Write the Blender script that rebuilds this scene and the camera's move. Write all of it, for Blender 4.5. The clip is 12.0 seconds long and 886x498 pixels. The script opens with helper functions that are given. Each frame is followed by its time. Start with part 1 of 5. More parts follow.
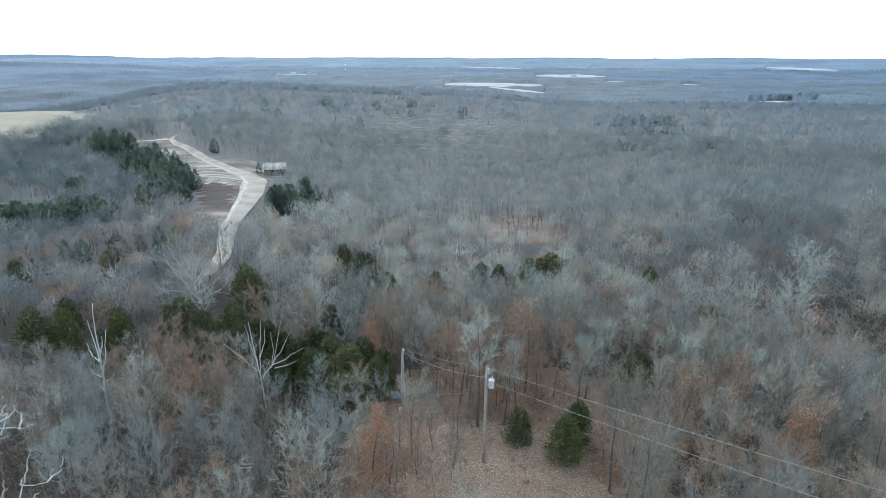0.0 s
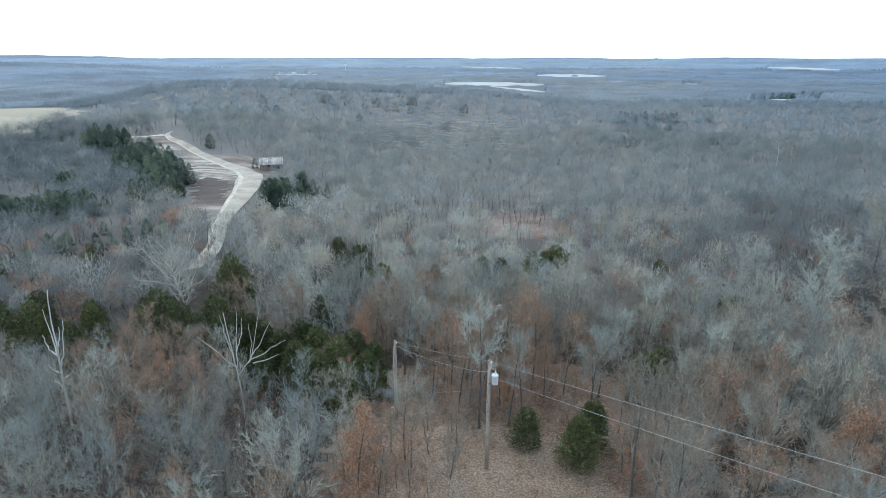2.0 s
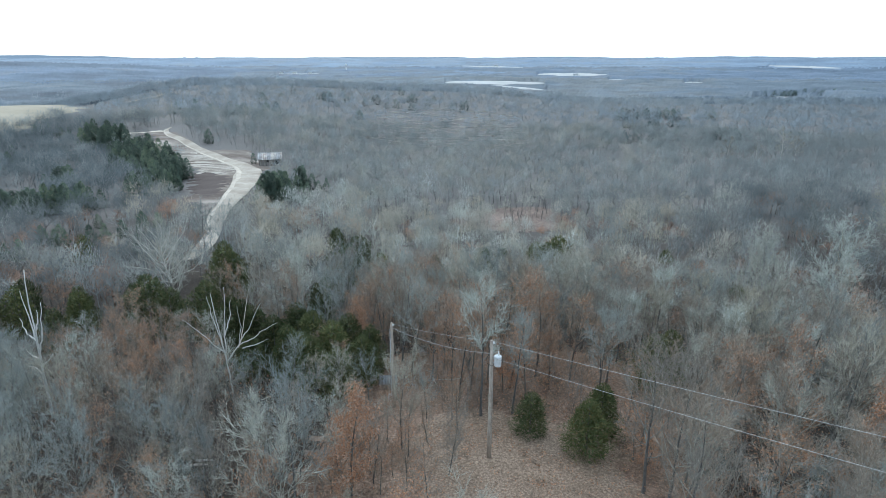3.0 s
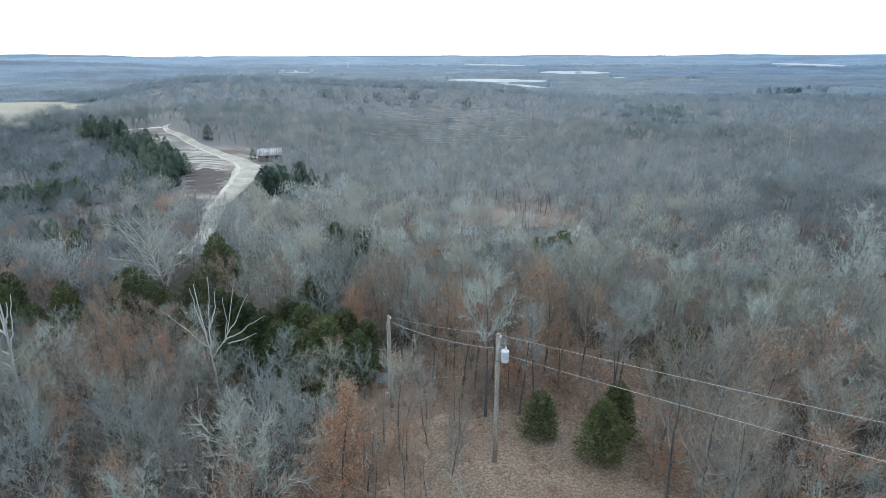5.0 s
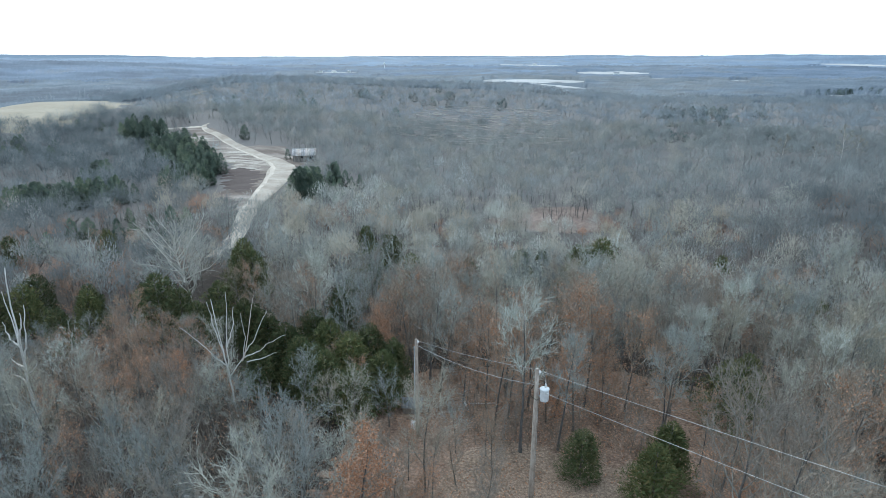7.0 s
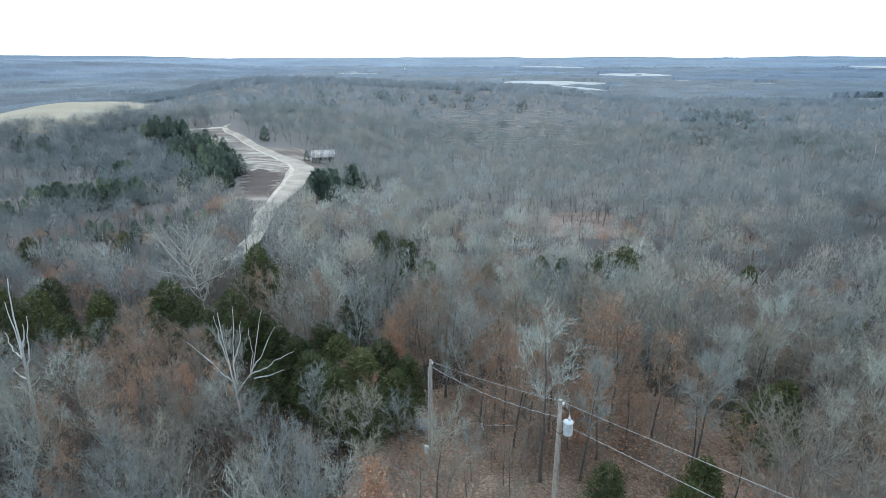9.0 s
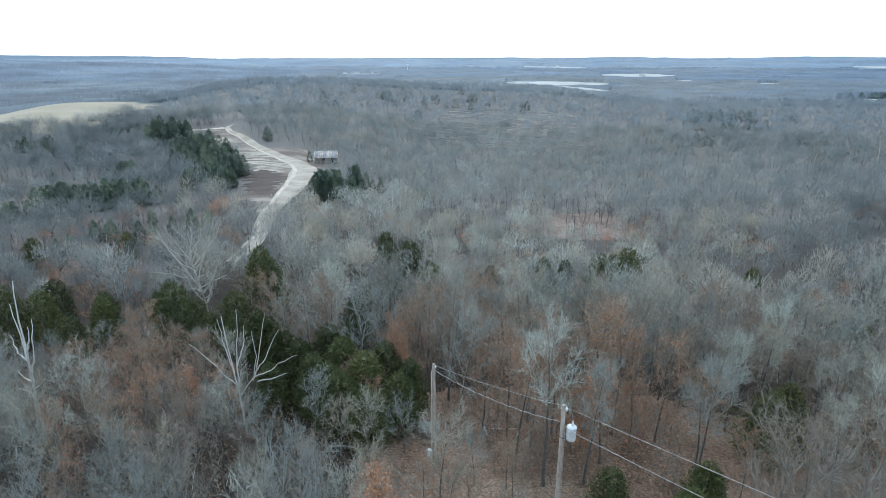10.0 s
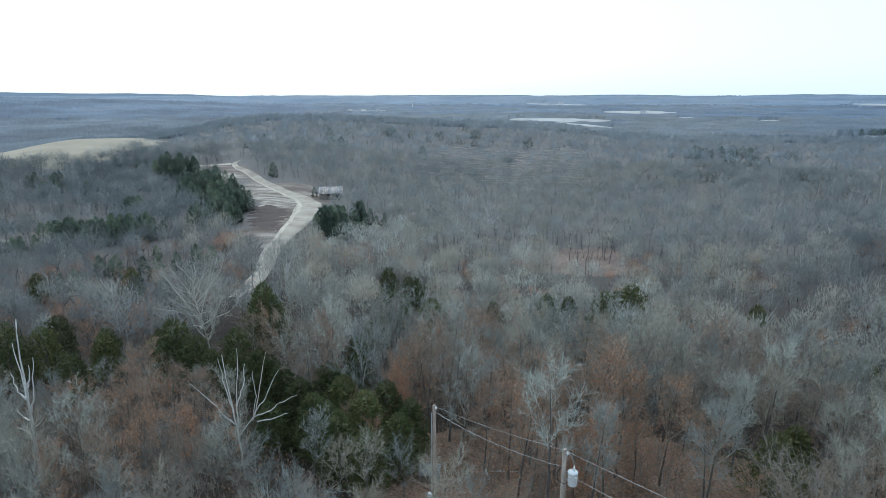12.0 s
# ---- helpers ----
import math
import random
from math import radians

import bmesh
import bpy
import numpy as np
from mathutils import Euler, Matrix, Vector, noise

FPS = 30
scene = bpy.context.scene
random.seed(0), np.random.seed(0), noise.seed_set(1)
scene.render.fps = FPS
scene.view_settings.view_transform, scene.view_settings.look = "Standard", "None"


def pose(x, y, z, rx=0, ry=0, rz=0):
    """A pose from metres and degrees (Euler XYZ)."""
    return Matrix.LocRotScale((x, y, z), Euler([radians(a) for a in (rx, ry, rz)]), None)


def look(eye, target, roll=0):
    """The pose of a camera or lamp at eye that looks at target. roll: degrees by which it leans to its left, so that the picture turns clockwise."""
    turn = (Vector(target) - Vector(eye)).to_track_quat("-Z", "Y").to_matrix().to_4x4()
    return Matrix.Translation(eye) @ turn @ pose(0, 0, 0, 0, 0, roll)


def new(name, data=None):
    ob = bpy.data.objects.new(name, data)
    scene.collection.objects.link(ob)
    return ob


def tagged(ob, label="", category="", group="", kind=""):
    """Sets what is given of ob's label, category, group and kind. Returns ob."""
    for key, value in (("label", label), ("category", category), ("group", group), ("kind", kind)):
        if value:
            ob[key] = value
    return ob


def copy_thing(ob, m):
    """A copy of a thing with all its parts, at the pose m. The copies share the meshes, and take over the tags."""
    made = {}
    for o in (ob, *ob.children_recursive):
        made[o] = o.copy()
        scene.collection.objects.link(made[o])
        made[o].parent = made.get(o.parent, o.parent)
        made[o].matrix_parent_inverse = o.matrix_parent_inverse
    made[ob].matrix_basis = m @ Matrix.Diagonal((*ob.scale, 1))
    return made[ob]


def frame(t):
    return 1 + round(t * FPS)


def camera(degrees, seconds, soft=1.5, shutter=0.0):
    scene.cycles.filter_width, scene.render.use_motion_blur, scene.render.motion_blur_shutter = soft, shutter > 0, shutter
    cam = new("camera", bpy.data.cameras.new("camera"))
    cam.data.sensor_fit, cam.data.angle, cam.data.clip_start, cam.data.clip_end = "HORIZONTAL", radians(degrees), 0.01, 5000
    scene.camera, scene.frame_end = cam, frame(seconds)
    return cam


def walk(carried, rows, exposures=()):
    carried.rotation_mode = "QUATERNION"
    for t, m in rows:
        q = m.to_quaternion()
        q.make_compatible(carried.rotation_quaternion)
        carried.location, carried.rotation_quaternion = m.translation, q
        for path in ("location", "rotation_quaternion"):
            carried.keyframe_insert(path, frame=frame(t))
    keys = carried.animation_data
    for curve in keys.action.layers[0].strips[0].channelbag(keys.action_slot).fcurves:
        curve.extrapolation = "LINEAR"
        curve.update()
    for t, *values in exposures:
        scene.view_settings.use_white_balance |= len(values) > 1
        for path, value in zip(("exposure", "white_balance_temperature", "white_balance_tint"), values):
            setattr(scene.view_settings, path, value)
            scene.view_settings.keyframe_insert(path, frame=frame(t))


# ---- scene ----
cam = camera(74.9, 12.0, soft=0.75)
PATH = [
    (0, (1.083, -3.898, 31.674), (0.870, -2.011, 31.046), 0.11),
    (0.5, (1.098, -2.452, 31.602), (0.884, -0.566, 30.974), 0.11),
    (1, (1.082, -1.141, 30.702), (0.868, 0.747, 30.076), 0.12),
    (1.5, (0.942, -0.036, 29.501), (0.728, 1.852, 28.874), 0.09),
    (2, (0.836, 0.960, 28.331), (0.620, 2.847, 27.705), 0.05),
    (2.5, (0.781, 1.931, 27.099), (0.563, 3.818, 26.471), -0.00),
    (3, (0.731, 2.875, 25.881), (0.512, 4.761, 25.254), -0.06),
    (5, (0.432, 5.841, 23.994), (0.206, 7.725, 23.363), -0.17),
    (5.5, (0.334, 6.676, 24.000), (0.107, 8.560, 23.367), -0.17),
    (6, (0.209, 7.569, 24.019), (-0.019, 9.453, 23.387), -0.17),
    (6.5, (0.080, 8.500, 24.012), (-0.209, 10.376, 23.381), -0.17),
    (7, (-0.080, 9.405, 24.033), (-0.418, 11.273, 23.403), -0.18),
    (7.5, (-0.193, 10.233, 24.051), (-0.560, 12.096, 23.422), -0.16),
    (9.5, (-0.477, 11.747, 24.297), (-0.880, 13.603, 23.672), -0.09),
    (10, (-0.494, 11.674, 24.419), (-0.902, 13.530, 23.794), -0.08),
    (10.5, (-0.434, 11.643, 24.526), (-0.847, 13.498, 23.902), -0.07),
    (11, (-0.383, 11.651, 24.649), (-0.800, 13.507, 24.033), -0.07),
    (11.5, (-0.334, 11.650, 24.727), (-0.757, 13.521, 24.163), -0.05),
    (12, (-0.289, 11.607, 24.823), (-0.717, 13.492, 24.312), -0.06),
]
walk(cam, [(t, look(eye, target, roll)) for t, eye, target, roll in PATH], [(0, -0.06, 5450, 0), (11, -0.08, 5450, 0), (11.5, -0.23, 5450, 0), (12, -0.43, 5450, 0)])

# ---- light ----
world = bpy.data.worlds.new("overcast_sky")
scene.world = world
world.use_nodes = True
wn, wl = world.node_tree.nodes, world.node_tree.links
wn.clear()
SUN_ELEVATION, SUN_AZIMUTH = 38, -35
sky = wn.new("ShaderNodeTexSky")
sky.sky_type, sky.sun_disc = "NISHITA", False
sky.sun_elevation, sky.sun_rotation = radians(SUN_ELEVATION), radians(SUN_AZIMUTH)
sky.air_density, sky.dust_density, sky.ozone_density = 1.0, 3.0, 1.0
sky_light = wn.new("ShaderNodeBackground")
sky_light.inputs["Strength"].default_value = 0.065
veil = wn.new("ShaderNodeBackground")  # the thin, even cloud in front of the sky
veil.inputs["Color"].default_value = (0.93, 0.97, 1.0, 1)
veil.inputs["Strength"].default_value = 1.27
both = wn.new("ShaderNodeAddShader")
world_out = wn.new("ShaderNodeOutputWorld")
wl.new(sky.outputs["Color"], sky_light.inputs["Color"])
wl.new(sky_light.outputs[0], both.inputs[0])
wl.new(veil.outputs[0], both.inputs[1])
wl.new(both.outputs[0], world_out.inputs["Surface"])

sun = new("sun", bpy.data.lights.new("sun", "SUN"))
sun.data.energy, sun.data.angle, sun.data.color = 1.0, radians(25), (1.0, 0.96, 0.9)
a, e = radians(SUN_AZIMUTH), radians(SUN_ELEVATION)
sun.matrix_world = look((0, 0, 60), (-math.sin(a) * math.cos(e) * 10, -math.cos(a) * math.cos(e) * 10, 60 - math.sin(e) * 10))

# ---- materials ----
def nodes_of(name):
    m = bpy.data.materials.new(name)
    m.use_nodes = True
    t = m.node_tree
    return m, t.nodes, t.links, t.nodes["Principled BSDF"]


def ramp_of(n, stops):
    r = n.new("ShaderNodeValToRGB")
    el = r.color_ramp.elements
    while len(el) < len(stops):
        el.new(0.5)
    for k, (p, c) in zip(el, stops):
        k.position, k.color = p, (*c, 1)
    return r


def noise_of(n, l, scale, detail=5, rough=0.6, stretch=(1, 1, 1), kind="Object"):
    co, mp, tx = n.new("ShaderNodeTexCoord"), n.new("ShaderNodeMapping"), n.new("ShaderNodeTexNoise")
    mp.inputs["Scale"].default_value = stretch
    tx.inputs["Scale"].default_value, tx.inputs["Detail"].default_value, tx.inputs["Roughness"].default_value = scale, detail, rough
    l.new(co.outputs[kind], mp.inputs["Vector"])
    l.new(mp.outputs["Vector"], tx.inputs["Vector"])
    return tx


def mix_of(n, l, kind, fac, a, b):
    m = n.new("ShaderNodeMix")
    m.data_type, m.blend_type = "RGBA", kind
    for socket, value in ((m.inputs[0], fac), (m.inputs[6], a), (m.inputs[7], b)):
        if isinstance(value, (int, float)):
            socket.default_value = value
        elif isinstance(value, tuple):
            socket.default_value = (*value, 1)
        else:
            l.new(value, socket)
    return m.outputs[2]


def bump_of(n, l, bsdf, height, strength, distance):
    b = n.new("ShaderNodeBump")
    b.inputs["Strength"].default_value, b.inputs["Distance"].default_value = strength, distance
    l.new(height, b.inputs["Height"])
    l.new(b.outputs[0], bsdf.inputs["Normal"])


def earth(name, coarse, fine, coarse_scale=0.06, fine_scale=2.5, bump=0.08, stretch=(1, 1, 1), far_tone=None):
    """Ground: broad patches times fine litter, with a relief; the last colour is a paler tone painted in with distance.
    """
    m, n, l, b = nodes_of(name)
    big = noise_of(n, l, coarse_scale, 6, 0.65, stretch)
    small = noise_of(n, l, fine_scale, 8, 0.75)
    c1, c2 = ramp_of(n, coarse), ramp_of(n, fine)
    l.new(big.outputs["Fac"], c1.inputs[0])
    l.new(small.outputs["Fac"], c2.inputs[0])
    colour = mix_of(n, l, "MULTIPLY", 1.0, c1.outputs[0], c2.outputs[0])
    if far_tone:
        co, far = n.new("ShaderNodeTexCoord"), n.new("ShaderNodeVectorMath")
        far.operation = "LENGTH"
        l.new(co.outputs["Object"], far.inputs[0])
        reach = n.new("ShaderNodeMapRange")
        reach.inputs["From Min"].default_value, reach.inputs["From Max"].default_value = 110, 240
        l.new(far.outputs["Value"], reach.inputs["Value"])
        pale = mix_of(n, l, "MULTIPLY", 0.6, far_tone, c2.outputs[0])
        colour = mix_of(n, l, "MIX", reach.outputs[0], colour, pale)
    l.new(colour, b.inputs["Base Color"])
    b.inputs["Roughness"].default_value = 0.95
    b.inputs["Specular IOR Level"].default_value = 0.15
    bump_of(n, l, b, small.outputs["Fac"], 0.9, bump)
    return m


def bark(name, dark, light, scale=9, tone=0.25, attribute=False):
    """Bark or twig wood; each tree a little lighter or darker than the next."""
    m, n, l, b = nodes_of(name)
    tx = noise_of(n, l, scale, 5, 0.7, (1, 1, 0.25))
    c = ramp_of(n, ((0.3, dark), (0.7, light)))
    l.new(tx.outputs["Fac"], c.inputs[0])
    if attribute:
        at = n.new("ShaderNodeAttribute")
        at.attribute_name = "tone"
        own = at.outputs["Fac"]
    else:
        own = n.new("ShaderNodeObjectInfo").outputs["Random"]
    hue = ramp_of(n, ((0.0, (1 - tone, 1 - tone * 0.95, 1 - tone * 0.85)), (0.4, (1, 1, 1.02)), (0.68, (1.06 + tone * 0.2, 0.99, 0.96 - tone * 0.25)), (1.0, (1 + tone, 1 + tone, 1 + tone))))
    l.new(own, hue.inputs[0])
    l.new(mix_of(n, l, "MULTIPLY", 1.0, c.outputs[0], hue.outputs[0]), b.inputs["Base Color"])
    b.inputs["Roughness"].default_value = 0.85
    b.inputs["Specular IOR Level"].default_value = 0.25
    return m


def foliage(name, stops, tone=0.3, attribute=False):
    """Leaves: colour runs from clump to clump, and from plant to plant."""
    m, n, l, b = nodes_of(name)
    tx = noise_of(n, l, 1.3, 4, 0.7)
    geo = n.new("ShaderNodeNewGeometry")
    c = ramp_of(n, stops)
    add = n.new("ShaderNodeMath")
    add.operation = "MULTIPLY_ADD"
    l.new(geo.outputs["Random Per Island"], add.inputs[0])
    add.inputs[1].default_value = 0.45
    half = n.new("ShaderNodeMath")
    half.operation = "MULTIPLY"
    l.new(tx.outputs["Fac"], half.inputs[0])
    half.inputs[1].default_value = 0.6
    l.new(half.outputs[0], add.inputs[2])
    l.new(add.outputs[0], c.inputs[0])
    if attribute:
        at = n.new("ShaderNodeAttribute")
        at.attribute_name = "tone"
        own = at.outputs["Fac"]
    else:
        own = n.new("ShaderNodeObjectInfo").outputs["Random"]
    hue = ramp_of(n, ((0.0, (1 - tone, 1 - tone, 1 - tone)), (0.5, (1, 1, 1)), (1.0, (1 + tone * 1.3, 1 + tone, 1 + tone * 0.5))))
    l.new(own, hue.inputs[0])
    l.new(mix_of(n, l, "MULTIPLY", 1.0, c.outputs[0], hue.outputs[0]), b.inputs["Base Color"])
    b.inputs["Roughness"].default_value = 0.8
    b.inputs["Specular IOR Level"].default_value = 0.2
    return m


TAN_LITTER = earth("tan_leaf_litter", ((0.3, (0.235, 0.178, 0.135)), (0.5, (0.305, 0.235, 0.182)), (0.7, (0.37, 0.295, 0.235))),
                   ((0.34, (0.4, 0.36, 0.33)), (0.5, (0.85, 0.82, 0.79)), (0.64, (1.45, 1.38, 1.3))), 0.3, 6.0, 0.15)
# near tone painted dark for shaded gaps; far tone pale to soften contrast
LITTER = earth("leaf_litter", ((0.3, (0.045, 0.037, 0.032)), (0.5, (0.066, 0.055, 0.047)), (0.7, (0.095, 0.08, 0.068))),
               ((0.32, (0.35, 0.32, 0.3)), (0.52, (0.85, 0.83, 0.8)), (0.68, (1.45, 1.38, 1.3))), 0.12, 4.0, 0.15, far_tone=(0.2, 0.188, 0.183))
FIELD = earth("pale_hay_field", ((0.35, (0.335, 0.289, 0.218)), (0.65, (0.421, 0.367, 0.289))), ((0.3, (0.85, 0.85, 0.83)), (0.7, (1, 1, 1))), 0.02, 0.4, 0.05, (1, 3, 1))
GRAVEL = earth("pale_gravel", ((0.35, (0.33, 0.282, 0.235)), (0.65, (0.50, 0.44, 0.375))), ((0.3, (0.86, 0.85, 0.83)), (0.65, (1, 1, 1))), 0.12, 0.7, 0.02)
TRACK = earth("white_worn_gravel", ((0.35, (0.45, 0.388, 0.325)), (0.65, (0.635, 0.565, 0.48))), ((0.3, (0.8, 0.79, 0.77)), (0.65, (1, 1, 1))), 0.15, 0.8, 0.02)
DARK_SOIL = earth("dark_damp_soil", ((0.35, (0.085, 0.066, 0.06)), (0.55, (0.115, 0.092, 0.084)), (0.7, (0.16, 0.132, 0.12))), ((0.3, (0.8, 0.78, 0.77)), (0.65, (1, 1, 1))), 0.06, 0.9, 0.05, (0.5, 1.7, 1))
DIRT = earth("bare_dirt", ((0.40, (0.13, 0.102, 0.088)), (0.50, (0.205, 0.168, 0.145)), (0.58, (0.31, 0.268, 0.232)), (0.66, (0.47, 0.425, 0.375))),
             ((0.3, (0.75, 0.73, 0.72)), (0.65, (1, 1, 1))), 0.045, 0.9, 0.05, (0.5, 1.7, 1))
PAD = earth("streaked_gravel", ((0.42, (0.19, 0.155, 0.132)), (0.5, (0.31, 0.27, 0.23)), (0.57, (0.50, 0.455, 0.40))), ((0.3, (0.8, 0.78, 0.77)), (0.65, (1, 1, 1))), 0.3, 0.9, 0.05, (0.22, 1.6, 1))
SCRUB = earth("grey_scrub_grass", ((0.3, (0.13, 0.115, 0.102)), (0.5, (0.185, 0.167, 0.15)), (0.7, (0.27, 0.247, 0.225))), ((0.34, (0.4, 0.37, 0.35)), (0.5, (0.85, 0.82, 0.8)), (0.64, (1.4, 1.35, 1.3))), 0.15, 1.2, 0.15, (0.5, 1.5, 1))
CLEARED = earth("thin_brown_litter", ((0.3, (0.165, 0.13, 0.113)), (0.5, (0.235, 0.185, 0.16)), (0.7, (0.3, 0.245, 0.215))), ((0.34, (0.4, 0.37, 0.35)), (0.5, (0.85, 0.82, 0.8)), (0.64, (1.4, 1.35, 1.3))), 0.1, 1.2, 0.15)
LEAF_FLOOR = earth("red_brown_leaf_floor", ((0.3, (0.185, 0.13, 0.1)), (0.5, (0.27, 0.195, 0.15)), (0.7, (0.35, 0.265, 0.21))), ((0.34, (0.4, 0.36, 0.33)), (0.5, (0.85, 0.82, 0.79)), (0.64, (1.5, 1.42, 1.35))), 0.3, 5.0, 0.15)
FAR_FIELD = earth("far_dry_pasture", ((0.35, (0.39, 0.382, 0.367)), (0.65, (0.53, 0.523, 0.515))), ((0.3, (0.85, 0.85, 0.85)), (0.7, (1, 1, 1))), 0.01, 0.1, 0.05)
BARK = bark("grey_bark", (0.065, 0.061, 0.057), (0.17, 0.165, 0.158))
LIMB = bark("pale_grey_limbs", (0.175, 0.169, 0.145), (0.32, 0.312, 0.27), 5, 0.22)
TWIG = bark("grey_twigs", (0.208, 0.217, 0.199), (0.398, 0.416, 0.378), 3, 0.42)
BRUSH_WOOD = bark("dull_brown_brush", (0.105, 0.094, 0.081), (0.245, 0.224, 0.198), 3, 0.3)
TAN_TWIG = bark("tan_twigs", (0.172, 0.153, 0.128), (0.315, 0.28, 0.235), 3, 0.25)
PALE_LIMB = bark("lichen_grey_limbs", (0.31, 0.3, 0.265), (0.53, 0.515, 0.46), 5, 0.12)
BLEACHED = bark("bleached_dead_wood", (0.38, 0.365, 0.335), (0.66, 0.645, 0.61), 5, 0.1)
RUST_LEAF = foliage("rust_oak_leaves", ((0.15, (0.17, 0.088, 0.054)), (0.5, (0.40, 0.215, 0.128)), (0.85, (0.50, 0.31, 0.2))), 0.14)
CEDAR = foliage("cedar_green", ((0.12, (0.032, 0.052, 0.024)), (0.5, (0.078, 0.098, 0.042)), (0.8, (0.145, 0.13, 0.06))))
MID_WOOD = bark("woodland_bark", (0.226, 0.23, 0.209), (0.383, 0.391, 0.358), 0.3, 0.55, True)
STAND_WOOD = bark("dark_stand_bark", (0.12, 0.134, 0.135), (0.215, 0.238, 0.24), 0.1, 0.35, True)
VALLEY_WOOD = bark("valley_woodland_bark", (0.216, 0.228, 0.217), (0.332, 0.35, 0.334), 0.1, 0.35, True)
# blue haze painted into the bark colours, from the hill to the horizon
HILL_WOOD = bark("hill_bark_with_haze", (0.215, 0.243, 0.262), (0.31, 0.348, 0.376), 0.03, 0.22, True)
FAR_WOOD = bark("far_bark_with_haze", (0.0663, 0.0842, 0.105), (0.144, 0.176, 0.211), 0.008, 0.42, True)
DISTANT_WOOD = bark("distant_bark_with_haze", (0.0702, 0.0975, 0.136), (0.144, 0.187, 0.25), 0.004, 0.4, True)
HORIZON_WOOD = bark("horizon_bark_with_haze", (0.117, 0.156, 0.211), (0.203, 0.261, 0.335), 0.003, 0.2, True)
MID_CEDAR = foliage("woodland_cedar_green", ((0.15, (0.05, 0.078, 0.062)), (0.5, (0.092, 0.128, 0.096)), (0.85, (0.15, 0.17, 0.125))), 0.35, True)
RUST_WOOD = bark("rust_leaved_saplings", (0.215, 0.13, 0.092), (0.40, 0.255, 0.18), 0.6, 0.3, True)
# cedar green with distance haze mixed into the colour
HAZE_CEDAR = foliage("hazed_cedar_green", ((0.15, (0.07, 0.10, 0.10)), (0.5, (0.10, 0.135, 0.13)), (0.85, (0.15, 0.18, 0.17))), 0.3, True)
POLE_WOOD = bark("weathered_pole_wood", (0.2, 0.168, 0.14), (0.43, 0.395, 0.355), 6, 0.15)
BOARD = bark("weathered_boards", (0.125, 0.113, 0.101), (0.265, 0.246, 0.226), 2, 0.25)


def plain(name, colour, rough, metal=0.0, wear=0.25, scale=6):
    """Paint, metal or glaze with blotches of wear."""
    m, n, l, b = nodes_of(name)
    tx = noise_of(n, l, scale, 6, 0.7)
    c = ramp_of(n, ((0.3, tuple(v * (1 - wear) for v in colour)), (0.65, colour)))
    l.new(tx.outputs["Fac"], c.inputs[0])
    l.new(c.outputs[0], b.inputs["Base Color"])
    b.inputs["Roughness"].default_value, b.inputs["Metallic"].default_value = rough, metal
    bump_of(n, l, b, tx.outputs["Fac"], 0.3, 0.01)
    return m


TANK = plain("pale_grey_enamel", (0.66, 0.68, 0.70), 0.35)
GLAZE = plain("grey_porcelain", (0.72, 0.72, 0.72), 0.2, 0, 0.1)
STEEL = plain("galvanised_steel", (0.42, 0.43, 0.44), 0.55, 0.5)
OLD_SHEET = plain("dull_grey_sheet", (0.20, 0.205, 0.21), 0.7, 0.1)
CABLE = plain("aluminium_cable", (0.42, 0.42, 0.41), 0.5, 0.2, 0.15)
BLACK = plain("shade_and_cable_black", (0.03, 0.03, 0.03), 0.8)
TIN = bark("streaked_tin_roof", (0.22, 0.20, 0.19), (0.54, 0.53, 0.52), 0.8, 0.25)
WHITE = plain("white_paint", (0.78, 0.78, 0.77), 0.6)

# ---- ground ----
# stations of (distance, height) along six bearings
FAR_WEST = ((0, 0), (30, 0), (60, -4), (115, -11), (200, -20), (300, -23), (350, -18), (420, -12.8), (480, -13.5), (530, -18), (620, -36), (800, -48), (1300, -55), (2000, -40), (2900, 20), (3600, 0), (4900, 20))
WEST = ((0, 0), (30, 0), (60, -4), (115, -11.3), (200, -19), (300, -21.2), (350, -16.5), (420, -8.6), (480, -5.2), (530, -7.6), (620, -21.3), (800, -36), (1300, -52), (2000, -42), (2900, 7), (3600, 3), (4900, 20))
MID_WEST = ((0, 0), (30, 0), (60, -4), (138, -13.5), (180, -15.5), (240, -17.5), (300, -14.5), (350, -11), (480, -12), (760, -4), (1200, -45), (2000, -48), (3000, -30), (4300, 18), (4900, 20))
MIDDLE = ((0, 0), (30, 0), (52, -3.5), (82, -12), (110, -19), (172, -24.5), (215, -26.5), (300, -26), (400, -24), (500, -19), (600, -14.5), (720, -12.5), (1100, -34), (1700, -36), (2600, -38), (3600, -18), (4900, 20))
MID_EAST = ((0, 0), (30, 0), (52, -3), (82, -11), (110, -18), (172, -22), (240, -24), (410, -23), (700, -28), (1000, -40), (1700, -44), (2600, -40), (3600, -18), (4900, 20))
EAST = ((0, 0), (30, 0), (50, -3), (75, -8), (100, -9.5), (155, -11), (250, -17), (320, -20), (440, -22), (700, -25), (1150, -30), (1700, -40), (2600, -36), (3600, -18), (4900, 20))
PROFILES = ((-52, FAR_WEST), (-44, WEST), (-28, MID_WEST), (-8, MIDDLE), (10, MID_EAST), (30, EAST))


